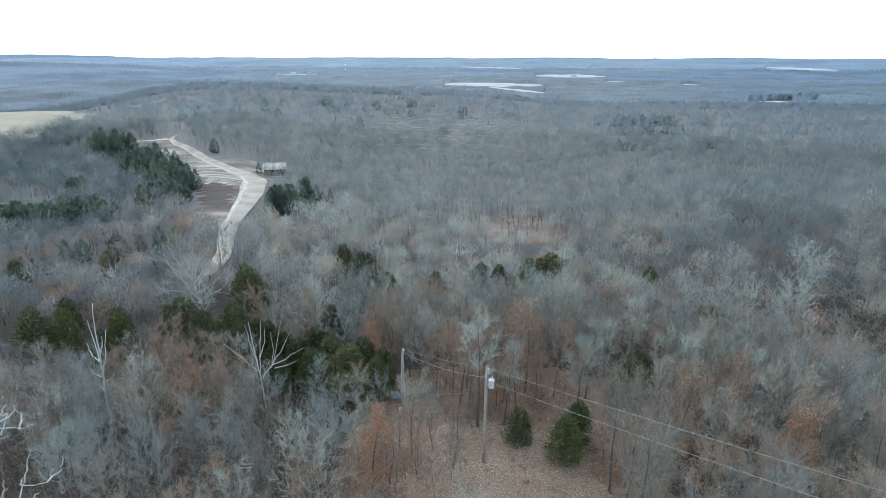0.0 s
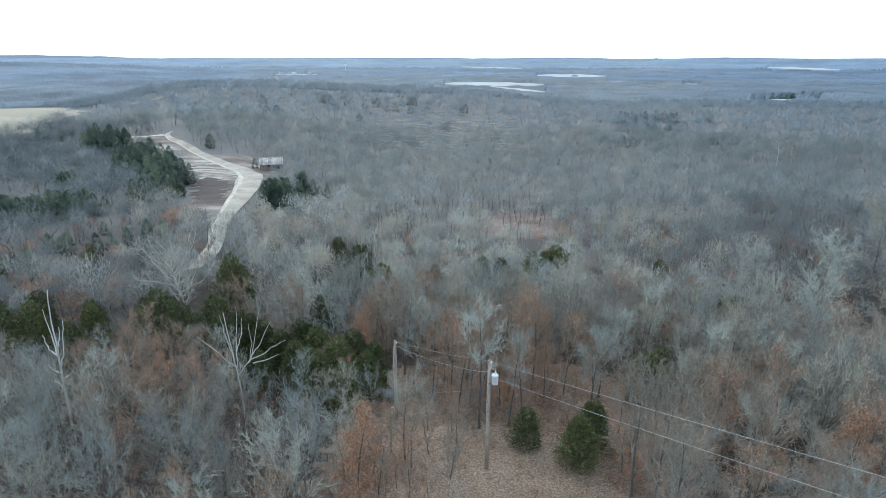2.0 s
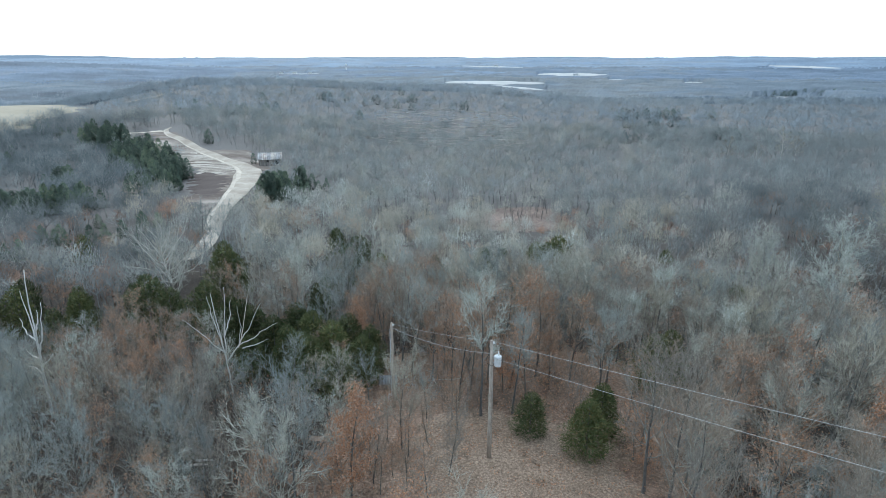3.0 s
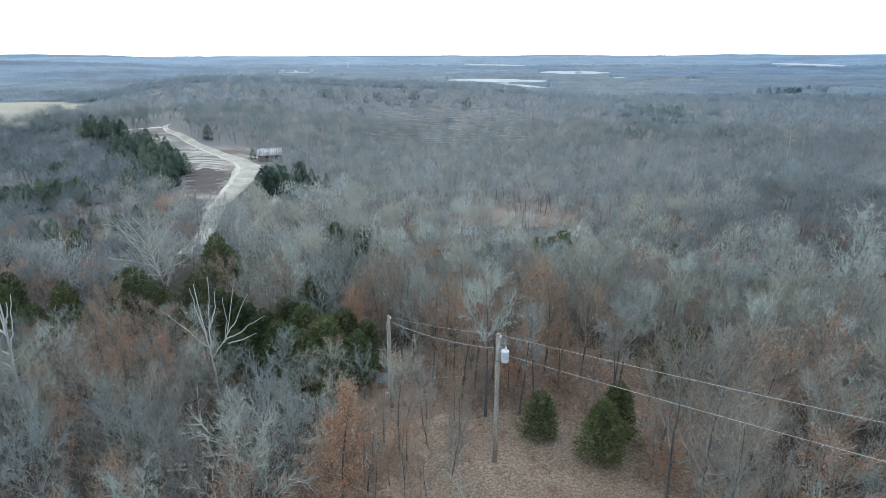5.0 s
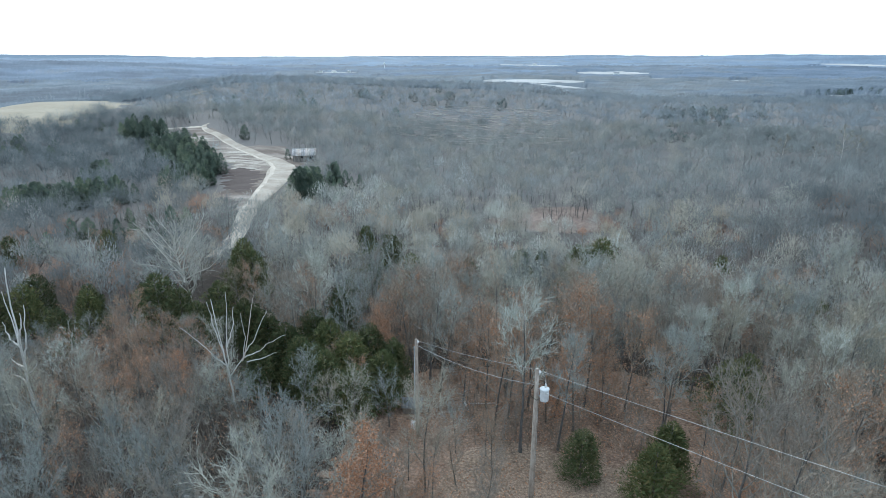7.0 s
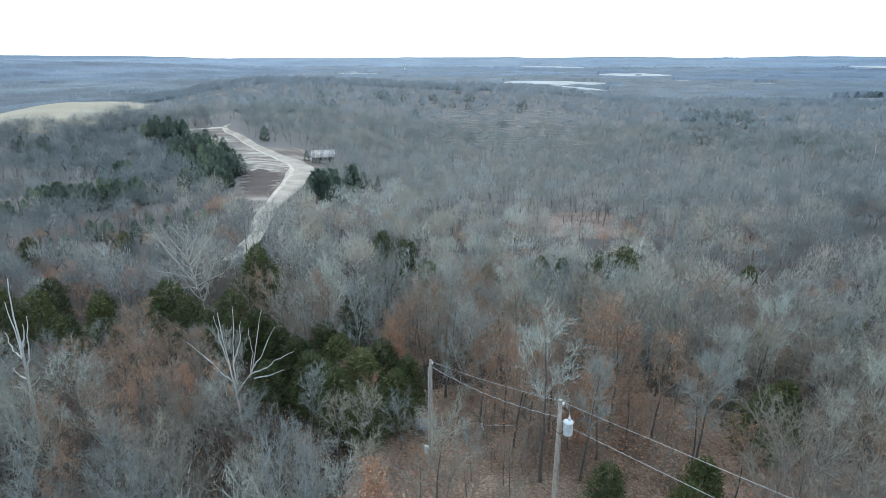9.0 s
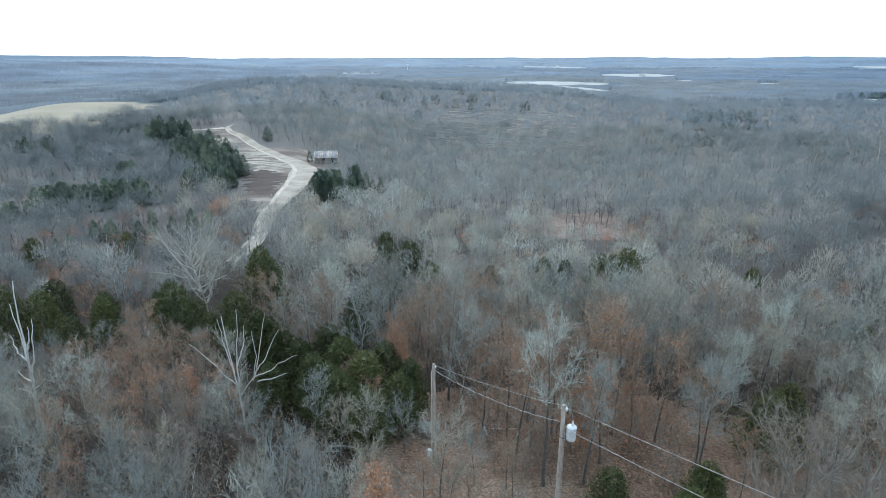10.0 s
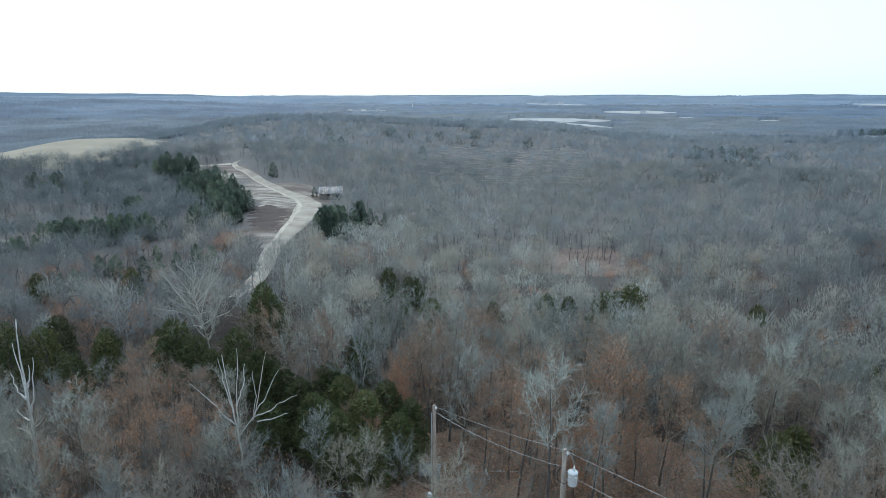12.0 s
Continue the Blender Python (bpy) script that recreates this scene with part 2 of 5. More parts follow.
def along(profile, r):
    """Height at distance r on a smooth curve through a profile's stations."""
    if r >= profile[-1][0]:
        return profile[-1][1]
    k = next(i for i in range(len(profile) - 1) if r < profile[i + 1][0])
    def slope(i):
        if i == 0 or i == len(profile) - 1:
            return 0.0
        (a, za), (c, zc) = profile[i - 1], profile[i + 1]
        return (zc - za) / (c - a)
    (a, za), (b, zb) = profile[k], profile[k + 1]
    w, u = b - a, (r - a) / (b - a)
    return (za * (1 + 2 * u) * (1 - u) ** 2 + zb * u * u * (3 - 2 * u)
            + slope(k) * w * u * (1 - u) ** 2 - slope(k + 1) * w * u * u * (1 - u))


def height(x, y):
    """Height of the ground: profiles along six bearings from (0, 8), blended between."""
    r, b = math.hypot(x, y - 8), math.degrees(math.atan2(x, y - 8))
    b = max(-52, min(30, b))
    k = next(i for i in range(5) if b <= PROFILES[i + 1][0])
    u = (b - PROFILES[k][0]) / (PROFILES[k + 1][0] - PROFILES[k][0])
    u = u * u * (3 - 2 * u)
    swell = 0.25 * noise.noise((x * 0.11, y * 0.11, 0))
    rise = max(0.0, 1 - math.hypot(x - 32, y + 4) / 46)
    return swell + 11 * rise * rise * (3 - 2 * rise) + along(PROFILES[k][1], r) * (1 - u) + along(PROFILES[k + 1][1], r) * u


def mesh_of(name, verts, tris, material, tone=None, normals=None):
    """A mesh of triangles out of arrays, at once."""
    verts, tris = np.asarray(verts, dtype=np.float32), np.asarray(tris, dtype=np.int32)
    me = bpy.data.meshes.new(name)
    me.vertices.add(len(verts))
    me.vertices.foreach_set("co", verts.ravel())
    me.loops.add(3 * len(tris))
    me.loops.foreach_set("vertex_index", tris.ravel())
    me.polygons.add(len(tris))
    me.polygons.foreach_set("loop_start", np.arange(len(tris), dtype=np.int32) * 3)
    if tone is not None:
        me.attributes.new("tone", "FLOAT", "POINT").data.foreach_set("value", np.asarray(tone, dtype=np.float32))
    if normals is not None:
        me.polygons.foreach_set("use_smooth", np.ones(len(tris), dtype=bool))
        me.attributes.new("custom_normal", "FLOAT_VECTOR", "POINT").data.foreach_set("vector", np.asarray(normals, dtype=np.float32).ravel())
    me.update(calc_edges=True)
    me.materials.append(material)
    return me


def smooth(me):
    me.polygons.foreach_set("use_smooth", np.ones(len(me.polygons), dtype=bool))
    return me


def grid_tris(rows, cols):
    i = (np.arange(rows - 1)[:, None] * cols + np.arange(cols - 1)[None, :]).ravel()
    return np.concatenate([np.stack([i, i + 1, i + cols + 1], 1), np.stack([i, i + cols + 1, i + cols], 1)])


def polar(r, bearing):
    return r * math.sin(radians(bearing)), 8 + r * math.cos(radians(bearing))


def ground_sheet():
    """One sheet from under the camera's way to the horizon, finest where it is looked at."""
    bearings = list(np.arange(-62, 46.1, 0.75)) + list(np.arange(56, 297, 10)) + [298]
    rings = [0.001] + [0.5 + 2.0 * k for k in range(16)]
    while rings[-1] < 4850:
        rings.append(rings[-1] * 1.03 + 0.3)
    verts = [(*polar(r, b), 0) for r in rings for b in bearings]
    verts = [(x, y, height(x, y)) for x, y, _ in verts]
    return verts, grid_tris(len(rings), len(bearings))[:, ::-1]


v, t = ground_sheet()
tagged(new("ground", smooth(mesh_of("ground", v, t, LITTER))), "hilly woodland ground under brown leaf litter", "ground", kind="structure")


def patch(name, outline, material, lift, step, label, category="ground", ragged=None):
    """A sheet laid over the ground inside an outline of (x, y) corners, with a ragged edge."""
    xs, ys = [p[0] for p in outline], [p[1] for p in outline]

    def inside(x, y):
        if ragged:
            x, y = x + ragged * (noise.noise((x * 0.3, y * 0.3, 3)) + 0.6 * noise.noise((x * 0.9, y * 0.9, 3))), y + ragged * (noise.noise((x * 0.3, y * 0.3, 9)) + 0.6 * noise.noise((x * 0.9, y * 0.9, 9)))
        else:
            x, y = x + step * 1.2 * noise.noise((x * 0.05, y * 0.05, 3)), y + step * 1.2 * noise.noise((x * 0.05, y * 0.05, 9))
        odd = False
        for (x0, y0), (x1, y1) in zip(outline, outline[1:] + outline[:1]):
            if (y0 > y) != (y1 > y) and x < x0 + (y - y0) / (y1 - y0) * (x1 - x0):
                odd = not odd
        return odd
    at, verts, tris = {}, [], []

    def corner(i, j):
        if (i, j) not in at:
            x, y = min(xs) + i * step, min(ys) + j * step
            at[i, j] = len(verts)
            verts.append((x, y, height(x, y) + lift))
        return at[i, j]
    for i in range(int((max(xs) - min(xs)) / step) + 1):
        for j in range(int((max(ys) - min(ys)) / step) + 1):
            if inside(min(xs) + (i + 0.5) * step, min(ys) + (j + 0.5) * step):
                q = corner(i, j), corner(i + 1, j), corner(i + 1, j + 1), corner(i, j + 1)
                tris += [(q[0], q[1], q[2]), (q[0], q[2], q[3])]
    ring = {}
    for a, b, c in tris:
        for e in ((a, b), (b, c), (c, a)):
            ring[tuple(sorted(e))] = ring.get(tuple(sorted(e)), 0) + 1
    rim = {k for e, n in ring.items() if n == 1 for k in e}
    verts = [(x, y, z - lift - 0.12 * step if i in rim else z) for i, (x, y, z) in enumerate(verts)]  # the rim dips under the ground
    return tagged(new(name, smooth(mesh_of(name, verts, tris, material))), label, category, kind="structure")


ROAD = [(-190, 315), (-188.5, 308), (-184, 300), (-177, 292), (-162, 279), (-146, 262.5), (-133, 251), (-120, 240.5), (-110.5, 233), (-103.5, 223), (-97, 206), (-89.5, 184.5), (-83.2, 165), (-79.5, 152.5), (-76, 143), (-71.3, 132.5), (-66.5, 122.5), (-61.8, 110.5), (-58, 98)]
# half width of the road at each bend
WIDE = [0.5, 0.9, 1.4, 1.8, 2.3, 2.5, 2.9, 3.4, 4.4, 5.0, 4.6, 3.6, 3.0, 2.6, 2.3, 2.1, 1.9, 1.7, 1.2]


def on_road(u):
    """A place on the road, u from 0 to 1, on a smooth curve through its bends."""
    s = u * (len(ROAD) - 1)
    k = min(int(s), len(ROAD) - 2)
    f = s - k
    p = [Vector(ROAD[max(0, min(len(ROAD) - 1, k + d))]) for d in (-1, 0, 1, 2)]
    return 0.5 * ((2 * p[1]) + (p[2] - p[0]) * f + (2 * p[0] - 5 * p[1] + 4 * p[2] - p[3]) * f * f + (3 * p[1] - p[0] - 3 * p[2] + p[3]) * f ** 3)


def road_strip(name, shift, share, lift, material, label):
    """A strip along the road: its middle and its half width as shares of the road's half width."""
    verts, n = [], 220
    for i in range(n):
        u = i / n
        p, q = on_road(u), on_road((i + 1) / n)
        side = (q - p).normalized()
        side = Vector((side.y, -side.x))
        k0 = min(int(u * (len(WIDE) - 1)), len(WIDE) - 2)
        f = u * (len(WIDE) - 1) - k0
        half = WIDE[k0] * (1 - f) + WIDE[k0 + 1] * f
        for k in range(-3, 4):
            edge = 1 + 0.22 * noise.noise((i * 0.09, k * 2.0, 5 + shift * 3))
            c = p + side * half * (shift + 0.25 * noise.noise((i * 0.12, shift, 2)) * bool(shift) + share * edge * k / 3)
            verts.append((c.x, c.y, height(c.x, c.y) + lift + 0.05 * (1 - (k / 3) ** 2)))
    return tagged(new(name, smooth(mesh_of(name, verts, grid_tris(n, 7), material))), label, "road", kind="structure")


LOT = [(-209, 301), (-193, 277), (-170, 262), (-149, 243), (-131, 226), (-124, 214), (-112, 195), (-101, 170), (-84, 146), (-78, 146), (-82, 165), (-88, 184), (-95, 204), (-101, 220), (-98, 236), (-90, 246), (-112, 252), (-121, 270), (-141, 264), (-160, 284), (-180, 304), (-191, 308)]
HAY = [(-420, 262), (-330, 262), (-300, 264), (-278, 268), (-264, 280), (-262, 304), (-276, 346), (-296, 388), (-340, 428), (-410, 425), (-470, 390), (-490, 310)]
patch("dirt_lot", LOT, DIRT, 0.22, 3, "bare brown dirt clearing with pale gravel streaks")
patch("dark_soil", [(-127, 219), (-111, 219), (-102, 206), (-95, 186), (-89, 172), (-97, 170), (-106, 182), (-114, 197)], DARK_SOIL, 0.26, 1, "dark damp soil inside the bend of the road", "ground", 5.0)
patch("leaf_floor", [(-11, 18), (-13, 40), (-12, 52), (0, 58), (16, 56), (21, 46), (15, 36), (13, 24), (12, 9), (0, 7), (-9, 8)], LEAF_FLOOR, 0.05, 0.3, "red-brown leaf floor under the wood edge", "ground", 3.0)
patch("pole_clearing", [(-3.5, 14), (9, 14), (10.5, 24), (10, 33), (9, 38), (5.5, 41.5), (0, 42), (-4.5, 42.5), (-6, 39), (-5.5, 30)], TAN_LITTER, 0.1, 0.22, "leaf-strewn dry grass round the utility pole", "ground", 2.6)
patch("hay_field", HAY, FIELD, 0.5, 6, "pale tan hay field on a low hill", "field")
patch("gravel_pad", [(-158, 252), (-147, 258), (-134, 254), (-121, 243), (-110, 236), (-104, 224), (-111, 219), (-124, 221), (-134, 231), (-150, 244)], PAD, 0.28, 1, "pale streaked gravel pad where the road widens", "ground", 5.0)
patch("valley_clearing", [(-20, 182), (-6, 170), (8, 164), (19, 170), (21, 190), (14, 203), (0, 206), (-14, 198)], CLEARED, 0.2, 1.5, "pinkish brown leaf-covered clearing in the valley", "ground")
patch("scrub_clearing", [(-255, 180), (-215, 168), (-185, 163), (-166, 168), (-162, 184), (-180, 196), (-210, 204), (-248, 208)], SCRUB, 0.2, 2, "thin brown grass in a scrubby clearing", "ground")
road_strip("road", 0, 1.0, 0.32, GRAVEL, "pale curving gravel road through the woods")
road_strip("wheel_track", 0.78, 0.17, 0.35, TRACK, "white worn wheel track along the gravel road")
patch("gravel_spur", [(-184, 303), (-188, 300), (-207, 296), (-213, 298), (-209, 301), (-190, 306)], TRACK, 0.3, 1.2, "pale track branching off across bare dirt", "ground", 1.2)


def far_patch(name, r0, r1, b0, b1, tilt, lift, material, label):
    """A distant open field: a long flat sheet lying across the view."""
    verts = []
    for i in range(9):
        for j in range(40):
            u, w = i / 8, j / 39
            edge = math.sin(math.pi * (0.03 + 0.94 * w)) ** 0.6 * (0.75 + 0.5 * noise.noise((w * 6, u * 2, r0)))
            r = (r0 + r1) / 2 + (r1 - r0) * (u - 0.5) * edge + tilt * (w - 0.5) + 0.12 * (r1 - r0) * noise.noise((w * 4, 5, r0))
            x, y = polar(r, b0 + (b1 - b0) * w)
            verts.append((x, y, height(x, y) + lift))
    return tagged(new(name, smooth(mesh_of(name, verts, grid_tris(9, 40), material))), label, "field", kind="structure")


# ---- growing trees ----
class Soup:
    """Triangles in the making."""

    def __init__(self):
        self.v, self.f = [], []

    def tube(self, points, radii, sides=4):
        first = len(self.v)
        for k, (p, r) in enumerate(zip(points, radii)):
            d = (points[min(k + 1, len(points) - 1)] - points[max(k - 1, 0)]).normalized()
            a = d.orthogonal().normalized()
            b = d.cross(a)
            for s in range(sides):
                w = 2 * math.pi * s / sides
                self.v.append(p + (a * math.cos(w) + b * math.sin(w)) * r)
        for k in range(len(points) - 1):
            for s in range(sides):
                i, j = first + k * sides + s, first + k * sides + (s + 1) % sides
                self.f += [(i, j, j + sides), (i, j + sides, i + sides)]
        top = first + (len(points) - 1) * sides
        self.f += [(top, top + s, top + s + 1) for s in range(1, sides - 1)]

    def twig(self, p, d, length, width, rng, bend=0.25):
        """A thin tapering shoot in two lengths."""
        side = d.cross(unit(rng)).normalized() * width * 0.5
        d2 = (d + unit(rng) * bend + Vector((0, 0, 0.15))).normalized()
        mid = p + d * length * 0.5
        tip = mid + d2 * length * 0.5
        i = len(self.v)
        self.v += [p - side, p + side, mid + side * 0.7, mid - side * 0.7, tip]
        self.f += [(i, i + 1, i + 2), (i, i + 2, i + 3), (i + 3, i + 2, i + 4)]

    def blade(self, p, d, length, width, rng, face=None):
        side = d.cross(face or unit(rng)).normalized() * width * 0.5
        i = len(self.v)
        self.v += [p - side, p + side, p + d * length]
        self.f.append((i, i + 1, i + 2))

    def leaf(self, p, size, rng):
        a = unit(rng) * size
        b = a.cross(unit(rng)).normalized() * size * 0.55
        i = len(self.v)
        self.v += [p - a * 0.5, p + b * 0.5, p + a * 0.5, p - b * 0.5]
        self.f += [(i, i + 1, i + 2), (i, i + 2, i + 3)]

    def mesh(self, name, material):
        return mesh_of(name, [tuple(p) for p in self.v], self.f, material)


def unit(rng):
    z, a = rng.uniform(-1, 1), rng.uniform(0, 2 * math.pi)
    s = math.sqrt(1 - z * z)
    return Vector((s * math.cos(a), s * math.sin(a), z))


UP = Vector((0, 0, 1))


def wander(p, d, length, steps, rng, bend, lift):
    """A branch's line: it strays, and turns up towards the light."""
    out = [p.copy()]
    for _ in range(steps):
        d = (d + unit(rng) * bend + UP * lift).normalized()
        p = p + d * length / steps
        out.append(p.copy())
    return out, d


def part(name, data, parent, label=""):
    ob = new(name, data)
    ob.parent = parent
    if label:
        ob["label"] = label
    return ob


def hardwood(seed, H, limbs=18, low=0.36, spread=0.34, subs=9, twigs=6, twig_w=0.024, leaves=0, stems=1, twig_material=None, wood_material=None, wander_by=0.22, thick=0.022, name="hardwood_tree", flat=0):
    """A broad-leaved tree in winter: trunk, limbs, and a haze of twigs; leaves: rust leaves that still hang."""
    rng = random.Random(seed)
    wood, limb, fine, dry = Soup(), Soup(), Soup(), Soup()
    for stem in range(stems):
        h = H * (1 if stem == 0 else rng.uniform(0.7, 0.95))
        d0 = (UP + unit(rng) * (0.05 if stems == 1 else 0.28)).normalized()
        trunk, _ = wander(Vector((rng.uniform(-0.1, 0.1), rng.uniform(-0.1, 0.1), -0.3)), d0, h, 8, rng, 0.07, 0.05)
        r0 = (0.0085 * h + 0.03) / math.sqrt(stems)
        radius = [r0 * (1.35 if k == 0 else 1 - 0.86 * k / 8) for k in range(9)]
        wood.tube(trunk, radius, 5)
        turn = rng.uniform(0, 6.28)
        for i in range(limbs):
            t = low + (0.98 - low) * (i + rng.random()) / limbs
            k = min(int(t * 8), 7)
            p = trunk[k].lerp(trunk[k + 1], t * 8 - k)
            turn += 2.4 + rng.uniform(-0.5, 0.5)
            rise = radians(rng.uniform(16, 48) - flat + 36 * max(0.0, t - 0.4))
            d = Vector((math.cos(turn) * math.cos(rise), math.sin(turn) * math.cos(rise), math.sin(rise)))
            length = h * spread * (0.5 + 0.6 * math.sin(math.pi * (0.12 + 0.8 * (t - low) / (0.98 - low)))) * rng.uniform(0.75, 1.2)
            line, _ = wander(p, d, length, 4, rng, wander_by, 0.16)
            r = max(thick, radius[k] * 0.55)
            limb.tube(line, [r, r * 0.78, r * 0.58, r * 0.4, r * 0.2], 3)
            for j in range(subs):
                s = 0.25 + 0.75 * (j + rng.random()) / subs
                q = min(int(s * 4), 3)
                p2 = line[q].lerp(line[q + 1], s * 4 - q)
                d2 = ((line[q + 1] - line[q]).normalized() + unit(rng) * 0.85 + UP * 0.25).normalized()
                l2 = length * rng.uniform(0.26, 0.5) * (1.15 - 0.6 * s) + 0.2
                bent = (d2 + unit(rng) * 0.3 + UP * 0.3).normalized()
                mid = p2 + d2 * l2 * 0.5
                fine.twig(p2, d2, l2, max(0.026, r * 0.5), rng, 0.35)
                for _ in range(twigs):
                    w = rng.random()
                    p3 = p2.lerp(mid, w * 2) if w < 0.5 else mid + bent * l2 * (w - 0.5)
                    d3 = (d2 + unit(rng) * 0.95 + UP * 0.2).normalized()
                    l3 = rng.uniform(0.4, 1.0) * (0.5 + h / 18)
                    fine.blade(p3, d3, l3, twig_w * rng.uniform(0.8, 1.2), rng)
                    for _ in range(2):
                        fine.blade(p3 + d3 * l3 * rng.uniform(0.1, 0.6), (d3 + unit(rng) * 0.7 + UP * 0.15).normalized(), l3 * rng.uniform(0.4, 0.85), twig_w * 0.75, rng)
                for _ in range(leaves):
                    dry.leaf(p2 + d2 * l2 * rng.random() + unit(rng) * rng.uniform(0.05, 0.5), rng.uniform(0.07, 0.145), rng)
    root = new(name)
    trunk_part = part("trunk", wood.mesh("trunk", wood_material or BARK), root)
    tagged(part("branchwork", limb.mesh("branchwork", wood_material or LIMB), trunk_part), kind="stuff")
    tagged(part("crown", fine.mesh("crown", twig_material or TWIG), root), kind="stuff")
    if leaves:
        tagged(part("foliage", dry.mesh("foliage", RUST_LEAF), root, "curled rust-brown dead leaves"), kind="stuff")
    return root


def discard(kinds):
    for k in kinds:
        for o in (*k.children_recursive, k):
            bpy.data.objects.remove(o)


def cedar(seed, H, width=0.42, n=4600, blade=0.18):
    """A red cedar: a dense, soft cone of small sprays, bare only at the foot."""
    rng = random.Random(seed)
    wood, green = Soup(), Soup()
    trunk, _ = wander(Vector((0, 0, -0.2)), UP, H * 0.93, 5, rng, 0.03, 0.05)
    wood.tube(trunk, [0.02 * H, 0.016 * H, 0.012 * H, 0.009 * H, 0.006 * H, 0.003 * H], 6)
    lobes = [(rng.uniform(0, 6.28), rng.uniform(0.1, 0.85), rng.uniform(0.08, 0.3)) for _ in range(16)]
    made = 0
    while made < n:
        t = 0.03 + 0.97 * rng.random()
        shape = min(1, t * 5 + 0.45) * (1 - t) ** 0.44 + 0.03
        if rng.random() > shape:
            continue
        made += 1
        a = rng.uniform(0, 2 * math.pi)
        full = H * width * shape * (0.86 + 0.3 * noise.noise((math.cos(a) * 1.6, math.sin(a) * 1.6, t * 5 + seed)))
        for la, lt, lw in lobes:
            if abs(t - lt) < 0.1 and abs((a - la + math.pi) % (2 * math.pi) - math.pi) < 0.5:
                full *= 1 + lw
        r = full * rng.uniform(0.3, 1.0) ** 0.5
        p = Vector((math.cos(a) * r, math.sin(a) * r, t * H * 0.97))
        d = (Vector((math.cos(a), math.sin(a), 0.6 + 0.9 * t)) + unit(rng) * 0.7).normalized()
        green.blade(p - d * 0.15, d, blade * rng.uniform(0.5, 1.2), blade * rng.uniform(0.2, 0.45), rng, Vector((math.cos(a), math.sin(a), 1.0)) + unit(rng) * 0.7)
    for i in range(n // 6):  # the dark inner sprays
        t, a = 0.05 + 0.8 * rng.random(), rng.uniform(0, 2 * math.pi)
        r = H * width * (min(1, t * 5 + 0.45) * (1 - t) ** 0.5) * rng.uniform(0.1, 0.75)
        d = (Vector((math.cos(a), math.sin(a), 0.5)) + unit(rng)).normalized()
        green.blade(Vector((math.cos(a) * r, math.sin(a) * r, t * H * 0.97)), d, 0.42, 0.18, rng)
    for i in range(10):  # boughs
        t = 0.08 + 0.07 * i
        a = i * 2.4
        d = Vector((math.cos(a), math.sin(a), 0.5)).normalized()
        line, _ = wander(Vector((0, 0, t * H)), d, H * width * (1 - t) * 0.85, 3, rng, 0.1, 0.1)
        wood.tube(line, [0.006 * H, 0.005 * H, 0.003 * H, 0.001 * H], 3)
    root = new("cedar_tree")
    part("trunk", wood.mesh("trunk", BARK), root)
    tagged(part("foliage", green.mesh("foliage", CEDAR), root), kind="stuff")
    return root


def far_kind(rng, H, blades, wide, length, spread=0.27, limbs=16, soft=0.5):
    """A hardwood seen from far: trunk, a few limbs and a haze of ascending shoots."""
    s = Soup()
    lean = unit(rng) * 0.04
    trunk = min(0.09, wide * 0.5)
    s.tube([Vector((0, 0, -0.5)), Vector((lean.x * H, lean.y * H, H * 0.5)), Vector((lean.x * 2 * H, lean.y * 2 * H, H * 0.85))], [trunk, trunk * 0.7, trunk * 0.2], 3)
    for i in range(limbs):
        t, a = rng.uniform(0.25, 0.85), rng.uniform(0, 2 * math.pi)
        d = (Vector((math.cos(a), math.sin(a), 0.75 + t)) + unit(rng) * 0.2).normalized()
        s.blade(Vector((lean.x * 2 * H * t, lean.y * 2 * H * t, H * t)), d, H * spread * rng.uniform(0.6, 1.1), wide * 1.1, rng)
    for i in range(blades):
        n = unit(rng)
        n.z = abs(n.z) * 1.1 - 0.25
        u = rng.random() ** 0.36
        p = Vector((n.x * H * spread * u, n.y * H * spread * u, H * (0.58 + 0.38 * n.z * u)))
        if rng.random() < soft:  # sprays that lie over the crown
            out = Vector((n.x, n.y, max(0.1, n.z) + 0.5)) + unit(rng) * 0.6
            d = (out.cross(unit(rng)).normalized() + UP * 0.25).normalized()
            s.blade(p - d * length * 0.4, d, length * rng.uniform(0.5, 1.1), wide * rng.uniform(0.7, 1.4), rng, out)
        else:
            d = (n * 0.55 + UP * 1.0 + unit(rng) * 0.5).normalized()
            s.blade(p - d * length * 0.4, d, length * rng.uniform(0.6, 1.4), wide * rng.uniform(0.5, 1.0), rng)
    return np.array([tuple(p) for p in s.v]), np.array(s.f)


def far_cedar(rng, H, blades, size, wide=0.36):
    s = Soup()
    for i in range(blades):
        t = rng.random() ** 1.1
        a = rng.uniform(0, 2 * math.pi)
        r = H * wide * (min(1, t * 4 + 0.4) * (1 - t) ** 0.6) * rng.uniform(0.5, 1)
        d = (Vector((math.cos(a), math.sin(a), 0.9)) + unit(rng) * 0.5).normalized()
        s.blade(Vector((math.cos(a) * r, math.sin(a) * r, t * H * 0.95)) - d * size * 0.3, d, size * rng.uniform(0.7, 1.3), size * rng.uniform(0.4, 0.8), rng, Vector((math.cos(a), math.sin(a), 1.0)) + unit(rng) * 0.6)
    return np.array([tuple(p) for p in s.v]), np.array(s.f)


